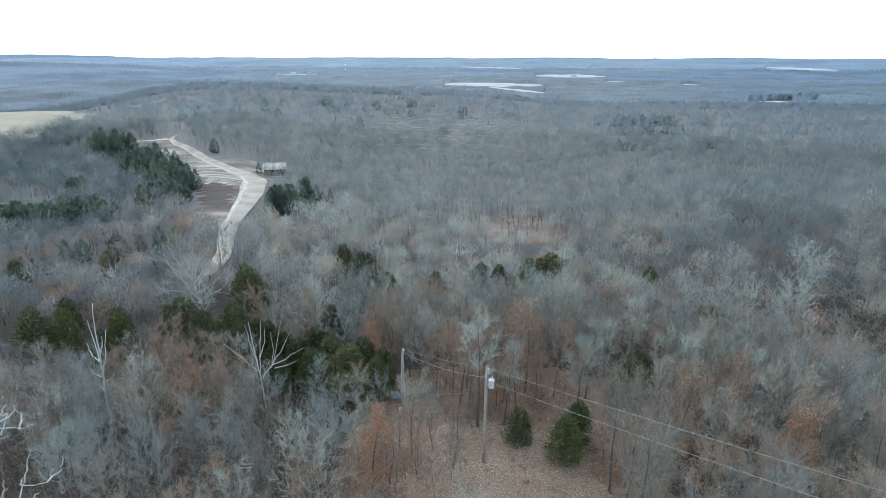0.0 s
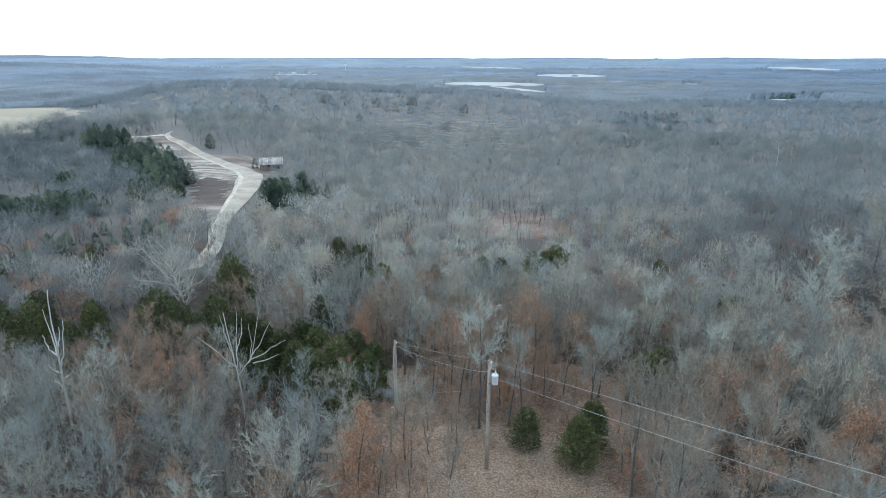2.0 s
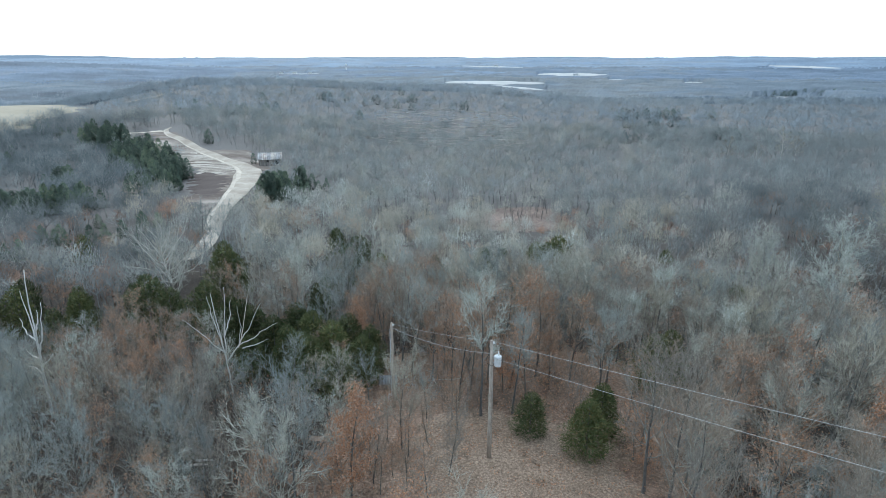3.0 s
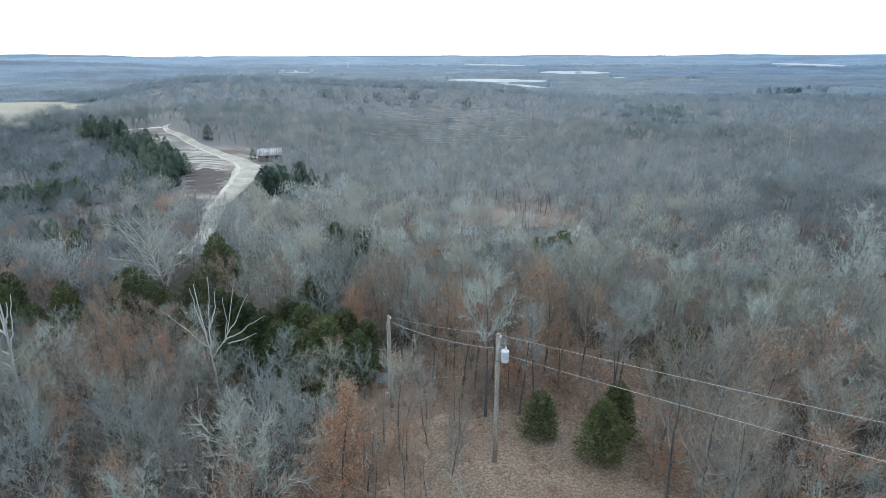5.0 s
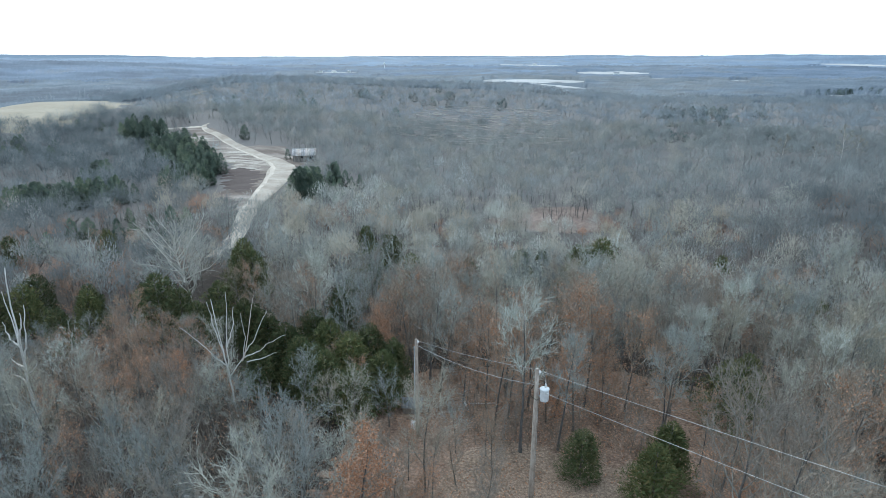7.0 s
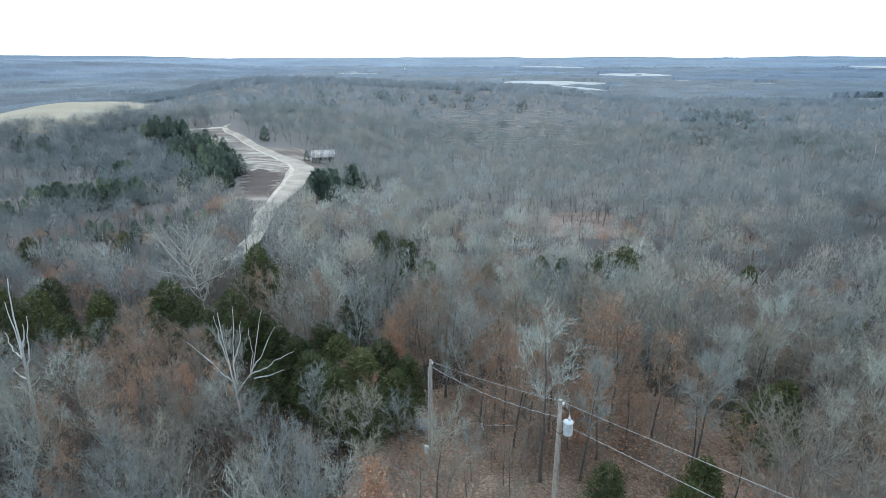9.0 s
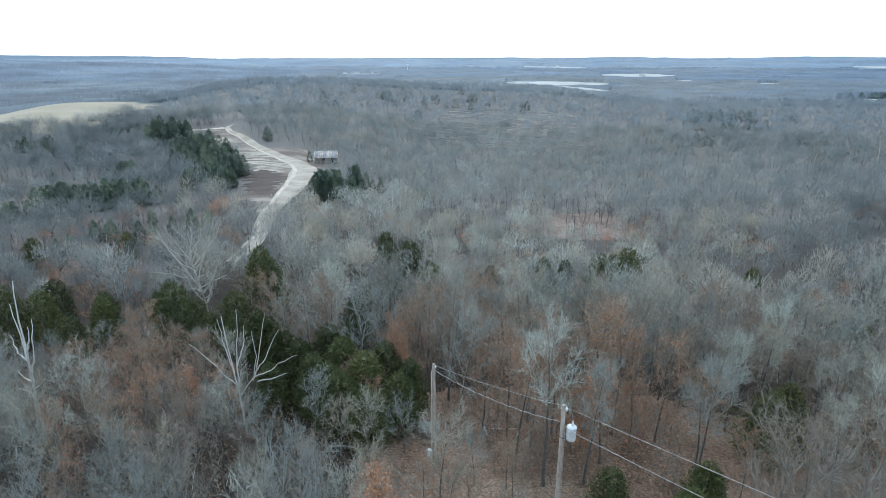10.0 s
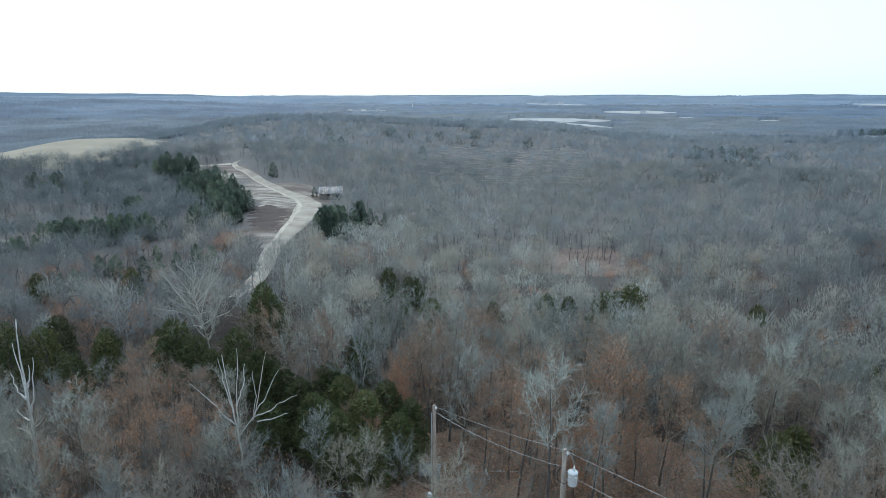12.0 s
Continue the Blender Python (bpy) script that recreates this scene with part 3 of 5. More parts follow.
def joined(name, kinds, spots, material, label, category="woods"):
    """Many far plants as one stuff object: spots of (x, y, scale, turn, tone). Each crown is shaded as one rounded body."""
    V, F, T, N, base = [], [], [], [], 0
    for i, (x, y, s, turn, tone) in enumerate(spots):
        v, f = kinds[i % len(kinds)]
        c, q = math.cos(turn), math.sin(turn)
        spin = np.array([[c, q, 0], [-q, c, 0], [0, 0, 1]])
        out = v - (0, 0, 0.42 * v[:, 2].max())
        out = out / (np.linalg.norm(out, axis=1)[:, None] + 1e-6) + (0, 0, 0.55)
        w = v @ spin * s
        n = np.cross(w[f[:, 1]] - w[f[:, 0]], w[f[:, 2]] - w[f[:, 0]])
        f = np.where((n[:, :2] @ np.array([x, y]) > 0)[:, None], f[:, ::-1], f)
        V.append(w + (x, y, height(x, y)))
        F.append(f + base)
        T.append(np.full(len(w), tone))
        N.append(out / np.linalg.norm(out, axis=1)[:, None] @ spin)
        base += len(w)
    return tagged(new(name, mesh_of(name, np.concatenate(V), np.concatenate(F), material, np.concatenate(T), np.concatenate(N))), label, category, kind="stuff")

# ---- where the woods stand ----
def seg_dist(x, y, a, b):
    ax, ay, bx, by = *a, *b
    u = max(0, min(1, ((x - ax) * (bx - ax) + (y - ay) * (by - ay)) / ((bx - ax) ** 2 + (by - ay) ** 2)))
    return math.hypot(x - ax - u * (bx - ax), y - ay - u * (by - ay))


def in_outline(x, y, outline):
    odd = False
    for (x0, y0), (x1, y1) in zip(outline, outline[1:] + outline[:1]):
        if (y0 > y) != (y1 > y) and x < x0 + (y - y0) / (y1 - y0) * (x1 - x0):
            odd = not odd
    return odd


# clearings, and gaps kept open for the camera's view: centre x, y, half widths, share of trees that stand in them
OPEN = [(3.8, 29.0, 6.2, 13.5, 0.0), (-4.0, 34.0, 5.0, 7.5, 0.0), (-7.2, 26.5, 3.2, 4.5, 0.0), (-7.2, 40.2, 2.6, 4.5, 0.0), (-9.0, 43.5, 3.0, 3.4, 0.55), (5.0, 182, 12, 28, 0.12), (-8, 188, 16, 20, 0.5), (-34, 183, 14, 8, 0.35), (-48, 440, 66, 100, 0.68),
        (-100, 241, 12, 9, 0.0), (-66, 190, 6, 14, 0.1), (-69, 163, 7, 7, 0.1), (116, 258, 46, 14, 0.12), (-205, 178, 50, 24, 0.15), (435, 1005, 90, 50, 0.2)]
HILL_TRACK = polar(1040, -1.7), polar(690, 2.1)


def wooded(x, y):
    """How much of the wood grows at a place, 0 to 1."""
    if 117 < y < 330 and min(seg_dist(x, y, a, b) for a, b in zip(ROAD, ROAD[1:])) < (9.5 if 135 < y < 222 else 5.5):
        return 0.0
    if y > 600 and seg_dist(x, y, *HILL_TRACK) < 16:
        return 0.0
    if in_outline(x, y, LOT) or in_outline(x, y, HAY):
        return 0.0
    if y < 40 and seg_dist(x, y, (-7.7, 41.8), (26, 3)) < 1.6:
        return 0.0
    share = 1.0
    for cx, cy, rx, ry, keep in OPEN:
        if ((x - cx) / rx) ** 2 + ((y - cy) / ry) ** 2 < 1:
            share = min(share, keep)
    return share


def place(x, y, s=1.0, turn=0.0, tilt=0.0, sink=0.05):
    return pose(x, y, height(x, y) - sink, tilt, 0, turn) @ Matrix.Diagonal((s, s, s, 1))


# cedars, one by one: x, y, height
CEDARS = [(2.9, 39.2, 3.7), (6.6, 37.1, 4.5), (8.0, 40.0, 4.3)]
CEDARS += [(-18.2, 46.9, 5.6), (-15.2, 44.6, 5.2), (-12.6, 43.2, 4.8), (-11.2, 45.6, 5.0), (-11.0, 48.0, 5.2), (-14.2, 47.2, 5.8), (-17, 49.8, 6.0), (-20.6, 49.5, 5.8), (-23.5, 52, 6.2), (-13.6, 50.2, 5.6), (-19.6, 53, 6.0), (-16.6, 46.2, 5.0), (-26, 54.5, 6.0), (-21.8, 46.9, 4.6)]
CEDARS += [(-47.6, 54.6, 4.6), (-39.6, 59.3, 6.6), (-42, 60.6, 5.6), (-36.5, 58.5, 5.2), (-59.6, 57.9, 6.6), (-57, 60, 5.6), (-49.5, 60.5, 4.8), (-34, 57.5, 5.0), (-31, 57, 5.2), (-62, 66.5, 5.2), (-28.5, 57, 5.6)]
CEDARS += [(4, 97, 5.6), (-21.5, 64.5, 5.4), (-23, 75, 5.0), (-50.5, 62, 5.0), (-33.5, 61, 5.2), (-37.8, 74, 7.2), (-36.2, 73, 6.0), (-79.4, 98.8, 5.4), (-96.7, 94.9, 5.2), (-34.3, 113.7, 6.6), (-29, 112.8, 6.6), (-31, 116, 5.8), (-20, 91.3, 6.4), (-18.3, 90, 5.4), (-26, 92, 6.2), (-19.2, 58.4, 5.2), (11, 116.3, 8.6), (6.6, 116.1, 7.4), (8.8, 118, 7.0), (0, 114.7, 6.4), (-3.9, 117.1, 6.4), (-12.8, 106.6, 6.0), (2, 76.2, 5.2), (31.6, 114, 5.6), (29.8, 74.1, 5.8), (13.4, 48, 5.8), (15.4, 50.8, 5.4)]
random.seed(7)
kinds = [cedar(101, 5, 0.46), cedar(102, 5, 0.45), cedar(103, 5, 0.42), cedar(104, 5, 0.36)]
kinds += [cedar(105, 5, 0.40, 2400, 0.28), cedar(106, 5, 0.37, 2400, 0.28)]
for i, (x, y, h) in enumerate(CEDARS):
    c = copy_thing(kinds[i % 4] if math.hypot(x, y) < 64 else kinds[4 + i % 2], place(x, y, h / 5 * (1.2 if math.hypot(x, y) > 68 else 1), random.uniform(0, 360)))
    tagged(c, "dense dark green red cedar with a rounded cone shape" if h < 6.1 else "tall dark green cedar with browned tips among bare trees", "tree", "cedars in the wood")
discard(kinds)

# ---- the near wood, tree by tree ----
bare = [hardwood(11, 9, 17, 0.3, 0.36), hardwood(12, 8.5, 17, 0.26, 0.42), hardwood(13, 9.5, 17, 0.34, 0.34), hardwood(14, 8, 11, 0.22, 0.38, 7, 7, stems=2),
        hardwood(15, 9.5, 17, 0.3, 0.38), hardwood(16, 7.5, 16, 0.2, 0.45), hardwood(17, 9.5, 16, 0.3, 0.36, twig_material=TAN_TWIG), hardwood(18, 8.5, 16, 0.26, 0.38, twig_material=TAN_TWIG)]
# lighter copies for the back rows
back = [hardwood(11, 9, 16, 0.3, 0.36, 8, 5, 0.028), hardwood(12, 8.5, 16, 0.26, 0.42, 8, 5, 0.028), hardwood(13, 9.5, 16, 0.34, 0.34, 8, 5, 0.028), hardwood(15, 9.5, 16, 0.3, 0.38, 8, 5, 0.028), hardwood(18, 8.5, 15, 0.26, 0.38, 8, 5, 0.028, twig_material=TAN_TWIG)]
slender = [hardwood(31, 9.5, 14, 0.5, 0.24, 8), hardwood(32, 9, 14, 0.46, 0.26, 8, twig_material=TAN_TWIG)]
leafy = [hardwood(21, 8, 14, 0.15, 0.34, 6, 5, leaves=25, twig_material=TAN_TWIG, name="oak_tree"), hardwood(22, 6.5, 13, 0.1, 0.38, 6, 5, leaves=28, twig_material=TAN_TWIG, name="oak_tree"),
         hardwood(23, 8.5, 14, 0.2, 0.32, 6, 6, leaves=14, twig_material=TAN_TWIG, name="oak_tree"), hardwood(24, 7, 18, 0.05, 0.25, 6, 3, leaves=58, twig_material=TAN_TWIG, name="oak_tree")]
taken = [(x, y) for x, y, h in CEDARS] + [(x * (1 - d / math.hypot(x, y)), y * (1 - d / math.hypot(x, y))) for x, y, h in CEDARS for d in ((2.2, 4.2) if y < 41 else (2.0, 4.4))]
near = []
random.seed(5)
FAR_LEAFY = [(-33.2, 68.2, 0.9, 1), (-47.4, 84, 0.9, 2), (-20.8, 80.6, 0.8, 1), (-6.6, 73.1, 0.85, 1), (14.1, 84.9, 0.8, 2), (-78.8, 90.2, 0.8, 1), (-75.5, 92, 0.8, 2), (-57.5, 66.6, 0.8, 1)]
WEST_LEAFY = [(-14.4, 49.8, 0.7, 1), (-41.4, 50.3, 0.75, 1), (-36.8, 49.2, 0.75, 2), (-33.5, 50.4, 0.75, 1), (-30, 48.9, 0.75, 2), (-24.5, 41, 0.8, 2), (-28, 40.5, 0.9, 1), (-30.5, 43.5, 0.85, 2), (-33.5, 45.5, 0.9, 1), (-27.5, 47, 0.8, 2), (-40, 47, 0.9, 1), (-23.8, 45, 0.8, 1), (-12.2, 50.6, 0.95, 3), (-26.5, 44.0, 0.8, 3), (-31, 48, 0.9, 2), (-34, 49.5, 1.0, 2), (-23, 60, 1.0, 0)]
EAST_LEAFY = [(-2.2, 48.8, 1.0, 2), (-5.4, 47.2, 0.7, 0), (3.2, 51.5, 1.0, 2), (8.6, 45.2, 0.75, 2), (10.4, 42.2, 0.6, 0), (12.2, 38.4, 0.65, 2), (14.6, 35, 0.7, 0), (12.6, 30.4, 0.5, 1), (-3.5, 46.5, 0.9, 0), (-0.5, 47.5, 0.95, 2), (0.9, 45, 0.7, 1), (2.2, 49, 1.0, 0), (-4.6, 50, 0.9, 2), (4.6, 46.6, 0.75, 1), (6.6, 48, 0.9, 2), (-1.3, 53.6, 0.8, 1), (0.6, 51, 0.7, 2), (-2.6, 50.5, 0.7, 1), (9.8, 36.8, 0.6, 1), (2.6, 44.2, 0.8, 2), (-2.6, 43.6, 0.9, 2), (-8.1, 31.0, 1.12, 3), (20.5, 31.8, 1.1, 3), (15.5, 31.0, 0.7, 2), (13.5, 27.0, 0.9, 2), (10.3, 35.6, 0.55, 3), (1.5, 46, 0.9, 3), (3.6, 48, 1.1, 0), (-1.8, 45.5, 0.9, 2), (25, 36, 0.9, 2), (22, 26, 0.8, 2), (19.5, 35.5, 0.9, 1)]
LEAFY_SPOTS = FAR_LEAFY + [(x, y, 0.9 * s, k) for x, y, s, k in WEST_LEAFY] + EAST_LEAFY
taken += [(-6.0, 36.2)] + [(13.4 * k, 48 * k) for k in (0.94, 0.88)] + [(x, y) for x, y, s, k in LEAFY_SPOTS] + [(-21, 42.6), (-20, 40.3), (-19.3, 38.2), (-22.6, 40.3), (-18.4, 41.6), (-23.4, 42.6), (-20.6, 44.5), (-18.3, 43.8), (-17.8, 39.8), (-35, 38.5), (-37, 43), (-40.5, 65.5), (-38.6, 60.5), (28, 62), (-36.5, 60.5), (-40.5, 61), (-38, 66), (-41.5, 64.5), (-35.5, 63), (-37.5, 58.5), (-16.5, 10), (-7.7, 41.8)]
for tries in range(20000):
    if len(near) >= 300:
        break
    r, b = math.sqrt(13 ** 2 + (66 ** 2 - 13 ** 2) * random.random()), random.uniform(-58, 42)
    x, y = polar(r, b)
    if random.random() > wooded(x, y) or any((x - p) ** 2 + (y - q) ** 2 < 2.4 ** 2 for p, q in taken):
        continue
    taken.append((x, y))
    near.append((x, y))
g = random.Random(8)
near += [polar(g.uniform(22, 66), g.uniform(42, 50)) for _ in range(22)]
near += [(-11, 26), (11.2, 31.0), (10.6, 38.6), (12.6, 34.8)]
for x, y in near:
    rusty = noise.noise((x * 0.06, y * 0.06, 2)) + random.uniform(-0.35, 0.35)
    if x > 11 and y < 38:  # more rust oaks and darker tan twigs right of the pole
        rusty += 0.06
    k = random.choice(leafy[:3]) if rusty > 0.40 else random.choice(bare[6:]) if rusty > (0.36 if x < 10 else 0.08) else random.choice(bare)
    if -8 < x < 22 and 41 < y < 58 and k in bare and random.random() < 0.75:  # drawn-up trees at the wood's edge
        k = random.choice(slender)
    if k in bare and math.hypot(x, y) > 54:
        k = random.choice(back[:4]) if k in bare[:6] else back[4]
    s = random.uniform(0.72, 1.08) * (0.55 if x < -22 and 44 < y < 61 else 0.52 if -21 < x < -8 and 33 < y < 43 else 0.74 if x < -11 and y < 46 else 0.7 if x > 11 and y < 32 else 1)
    spot = place(x, y, s, random.uniform(0, 360), random.uniform(-3, 3))
    if ((x - 0.5) / 10) ** 2 + ((y - 48) / 7) ** 2 < 1 and (7.3 * x + 3.1 * y) % 1 < 0.4:  # thin growth behind the poles
        continue
    if -19 < x < -9.5 and 42.5 < y < 49:  # left free of hardwoods, so that the cedars stay in view
        continue
    c = copy_thing(k, spot)
    if k in leafy:
        tagged(c, "young oak holding curled rust-brown leaves", "tree", "trees of the near wood")
    elif k in bare[6:] or k in (slender[1], back[4]):
        tagged(c, "bare hardwood tree with fine tan twigs", "tree", "trees of the near wood")
    else:
        tagged(c, "bare grey hardwood tree with fine ascending twigs", "tree", "trees of the near wood")
# brush and saplings on the open side of the pole, and the growth round the dead tree
BRUSH = [(-34.4, 37, 0.7, 4), (-36.6, 37, 0.75, 2), (-35.6, 35.8, 0.6, 3), (-14, 41.5, 0.45, 0), (-11.8, 41.2, 0.5, 4), (-16.5, 43, 0.5, 2), (-10.0, 42.8, 0.45, 1), (-13, 46.6, 0.55, 9), (-15.6, 47.4, 0.5, 8), (-35.6, 38.0, 0.6, 0), (-37.4, 38.6, 0.55, 5), (-6.0, 36.2, 0.68, 4), (-20.6, 40.8, 0.62, 1), (-22.4, 41.4, 0.55, 3), (-19.2, 40.4, 0.55, 5), (-21.4, 39.6, 0.5, 0)]
for tries in range(200):
    if len(BRUSH) >= 44:
        break
    x, y = random.uniform(-9.5, -0.8), random.uniform(24, 41.5)
    if all(math.hypot(x - p, y - q) > 0.95 for p, q, *_ in BRUSH) and math.hypot(x + 7.7, y - 41.8) > 2.5 and x < -1.2 - 0.05 * (y - 24):
        BRUSH.append((x, y, random.uniform(0.3, 0.52) if y > 29 else random.uniform(0.25, 0.4), random.choice((6, 7, 6, 7, 8, 10, 10, 1))))
for x, y, s, k in BRUSH:
    young = copy_thing((bare + leafy)[k], place(x, y, s, 70 * x))
    young.name = "sapling"
    tagged(young, "slender young hardwood sapling with tan twigs" if 5 < k < 8 else "bushy young oak with a few rust leaves" if k > 7 else "bushy grey young hardwood with dense upright twigs", "tree", "saplings beside the pole clearing")
for x, y, s, k in LEAFY_SPOTS:
    tagged(copy_thing(leafy[k], place(x, y, s, 40 * x)), "young oak holding curled rust-brown leaves", "tree", "trees of the near wood")
discard(bare + leafy + slender + back)

# ---- woods behind, as stuff ----
rng = random.Random(31)


def clump(cx, cy, rx, ry, n, h, seed):
    g = random.Random(seed)
    return [(cx + rx * g.gauss(0, 0.5), cy + ry * g.gauss(0, 0.5), h / 8 * g.uniform(0.7, 1.2), g.uniform(0, 6.28), g.random()) for _ in range(n)]


spots = clump(-158, 143, 8, 3, 12, 5.5, 13) + clump(-148, 154, 11, 4, 44, 7.6, 1) + clump(-136, 162, 8, 5, 40, 8, 2) + clump(-166, 198, 5, 5, 8, 8, 3) + clump(-119, 184, 8, 7, 46, 8, 12) + clump(-126, 205, 5, 8, 30, 8.5, 4)
spots += clump(-141, 219, 9, 9, 30, 8.5, 5) + clump(-168, 246, 12, 10, 40, 9, 15) + clump(-201, 278, 14, 12, 44, 9.5, 21) + clump(-155, 234, 10, 10, 44, 9, 27) + clump(-242, 288, 16, 5, 14, 6, 22) + clump(-240, 235, 24, 12, 16, 8, 23) + clump(-95, 118, 24, 16, 12, 5.5, 24)
spots += clump(-71.5, 173, 3.8, 8, 42, 8.5, 6) + clump(-77, 208, 3, 4, 7, 7, 7) + [(-113.5, 251, 0.75, 1, 0.4)] + [(-146, 274, 1.0, 0, 0.4), (-148.5, 276, 0.8, 2, 0.5), (-109.5, 240, 0.62, 0, 0.3)]
hazy = clump(420, 985, 60, 16, 22, 9, 31) + clump(520, 1040, 70, 20, 26, 9, 32) + clump(102, 520, 20, 10, 12, 7, 33) + clump(130, 540, 45, 40, 34, 8, 8) + clump(110, 450, 40, 14, 16, 7, 18) + clump(125, 380, 30, 8, 14, 6.5, 26) + clump(67, 366, 22, 8, 8, 6.5, 27) + clump(-120, 560, 110, 70, 40, 7.5, 10) + clump(-190, 400, 60, 50, 14, 9, 11)
spots = [s for s in spots if not (in_outline(s[0], s[1], LOT) or min(seg_dist(s[0], s[1], a, b) for a, b in zip(ROAD, ROAD[1:])) < 6)]
spots += [(-109, 240.5, 0.62, 0, 0.3), (-71, 205, 0.8, 1, 0.4), (-66, 206, 0.7, 2, 0.5), (-68, 203, 0.6, 4, 0.3), (-75, 206, 0.85, 3, 0.4)]
CLEAR_SPOTS = {}
for sx, sy, *_ in spots:
    # stepped towards the camera, so that no trees hide the cedars
    for d in (0, 5, 10, 15) if sx > -90 or (math.hypot(sx, sy) < 250 and sx > -160) else (0, 6, 12) if sx > -210 else (0,):
        k = 1 - d / math.hypot(sx, sy)
        CLEAR_SPOTS.setdefault((int(sx * k // 6), int(sy * k // 6)), []).append((sx * k, sy * k))


for sx, sy, _ in CEDARS + [(-59, 106, 9)] + [(-39.6 + 3.2 * math.cos(k), 65.5 + 3.2 * math.sin(k), 13) for k in range(6)] + [(28, 62, 9), (46, 84, 9), (38, 68, 9), (53, 79, 9), (60, 96, 9), (66, 86, 9), (52, 104, 9), (70, 112, 9), (40, 92, 9)]:
    # likewise in front of the single cedars and the large trees
    for d in (0,) if math.hypot(sx, sy) < 60 else (0, 4, 8) if sx < -42 or sx > 20 else (0, 4, 8, 12, 16, 20, 24, 28):
        k = 1 - d / math.hypot(sx, sy)
        CLEAR_SPOTS.setdefault((int(sx * k // 6), int(sy * k // 6)), []).append((sx * k, sy * k))


def kept_clear(x, y):
    i, j = int(x // 6), int(y // 6)
    room = 11 if y < 135 else 9
    return any((x - p) ** 2 + (y - q) ** 2 < room for di in (-1, 0, 1) for dj in (-1, 0, 1) for p, q in CLEAR_SPOTS.get((i + di, j + dj), ()))


def scatter(r0, r1, spacing, seed):
    """Places at about that spacing in the part of the ring that can be seen."""
    g, out = random.Random(seed), []
    for _ in range(int(math.radians(106) / 2 * (r1 * r1 - r0 * r0) / spacing ** 2)):
        r, b = math.sqrt(r0 * r0 + (r1 * r1 - r0 * r0) * g.random()), g.uniform(-62, 44)
        x, y = polar(r, b)
        if g.random() < wooded(x, y) and not kept_clear(x, y):
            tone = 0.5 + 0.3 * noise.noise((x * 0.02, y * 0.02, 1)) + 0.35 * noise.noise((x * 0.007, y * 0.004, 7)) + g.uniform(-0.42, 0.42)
            tone -= 0.32 * max(0, min(1, (abs(math.degrees(math.atan2(x, y - 8)) + 4) - 14) / 18))  # shading painted into the tone, darker towards both sides of the view
            # the same darkening again, beyond the slope on the right and far left
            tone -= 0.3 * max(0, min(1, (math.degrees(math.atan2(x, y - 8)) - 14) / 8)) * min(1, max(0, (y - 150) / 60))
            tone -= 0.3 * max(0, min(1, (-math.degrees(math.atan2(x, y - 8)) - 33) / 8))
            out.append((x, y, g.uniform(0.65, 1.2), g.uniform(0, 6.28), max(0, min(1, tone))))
    return out


ring = [far_kind(rng, rng.uniform(6.5, 9.5), 460, 0.08, 0.6, 0.34, 12, 0.3) for _ in range(8)]
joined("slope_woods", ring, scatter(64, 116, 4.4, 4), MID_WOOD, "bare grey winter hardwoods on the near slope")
rusty = [far_kind(rng, rng.uniform(4.5, 6.5), 330, 0.13, 0.32, 0.34, 10, 0.9) for _ in range(5)]
rust_spots = [s for s in scatter(58, 170, 5.0, 41) if noise.noise((s[0] * 0.045, s[1] * 0.045, 12)) + 0.35 * noise.noise((s[0] * 0.2, s[1] * 0.2, 5)) > 0.07]
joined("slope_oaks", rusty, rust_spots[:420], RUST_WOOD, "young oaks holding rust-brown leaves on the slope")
mid = [far_kind(rng, rng.uniform(8, 11), 300, 0.1, 0.7, 0.34, 7, 0.3) for _ in range(8)]
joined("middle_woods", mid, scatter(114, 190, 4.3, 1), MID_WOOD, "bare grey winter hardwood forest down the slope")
mid2 = [far_kind(rng, rng.uniform(9, 12), 170, 0.14, 1.15, 0.38, 4, 0.3) for _ in range(7)]
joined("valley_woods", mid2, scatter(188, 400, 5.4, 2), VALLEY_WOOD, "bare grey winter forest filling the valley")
west = [s for s in scatter(186, 390, 5.2, 17) if -58 < math.degrees(math.atan2(s[0], s[1] - 8)) < -33.5]
joined("west_stand", mid2, west, STAND_WOOD, "dark grey hardwoods below the hay field")
mid3 = [far_kind(rng, rng.uniform(10, 13), 74, 0.26, 1.8, 0.44, 1, 0.35) for _ in range(6)]
joined("hill_woods", mid3, scatter(395, 850, 9.4, 3), HILL_WOOD, "bare winter forest over the hill, blue haze in its grey")


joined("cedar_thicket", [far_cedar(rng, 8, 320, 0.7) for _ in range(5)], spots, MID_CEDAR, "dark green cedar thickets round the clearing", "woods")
joined("hill_cedars", [far_cedar(rng, 8, 150, 0.95, 0.5) for _ in range(4)], hazy, HAZE_CEDAR, "cedars scattered over the far hills, blue haze in their green", "woods")


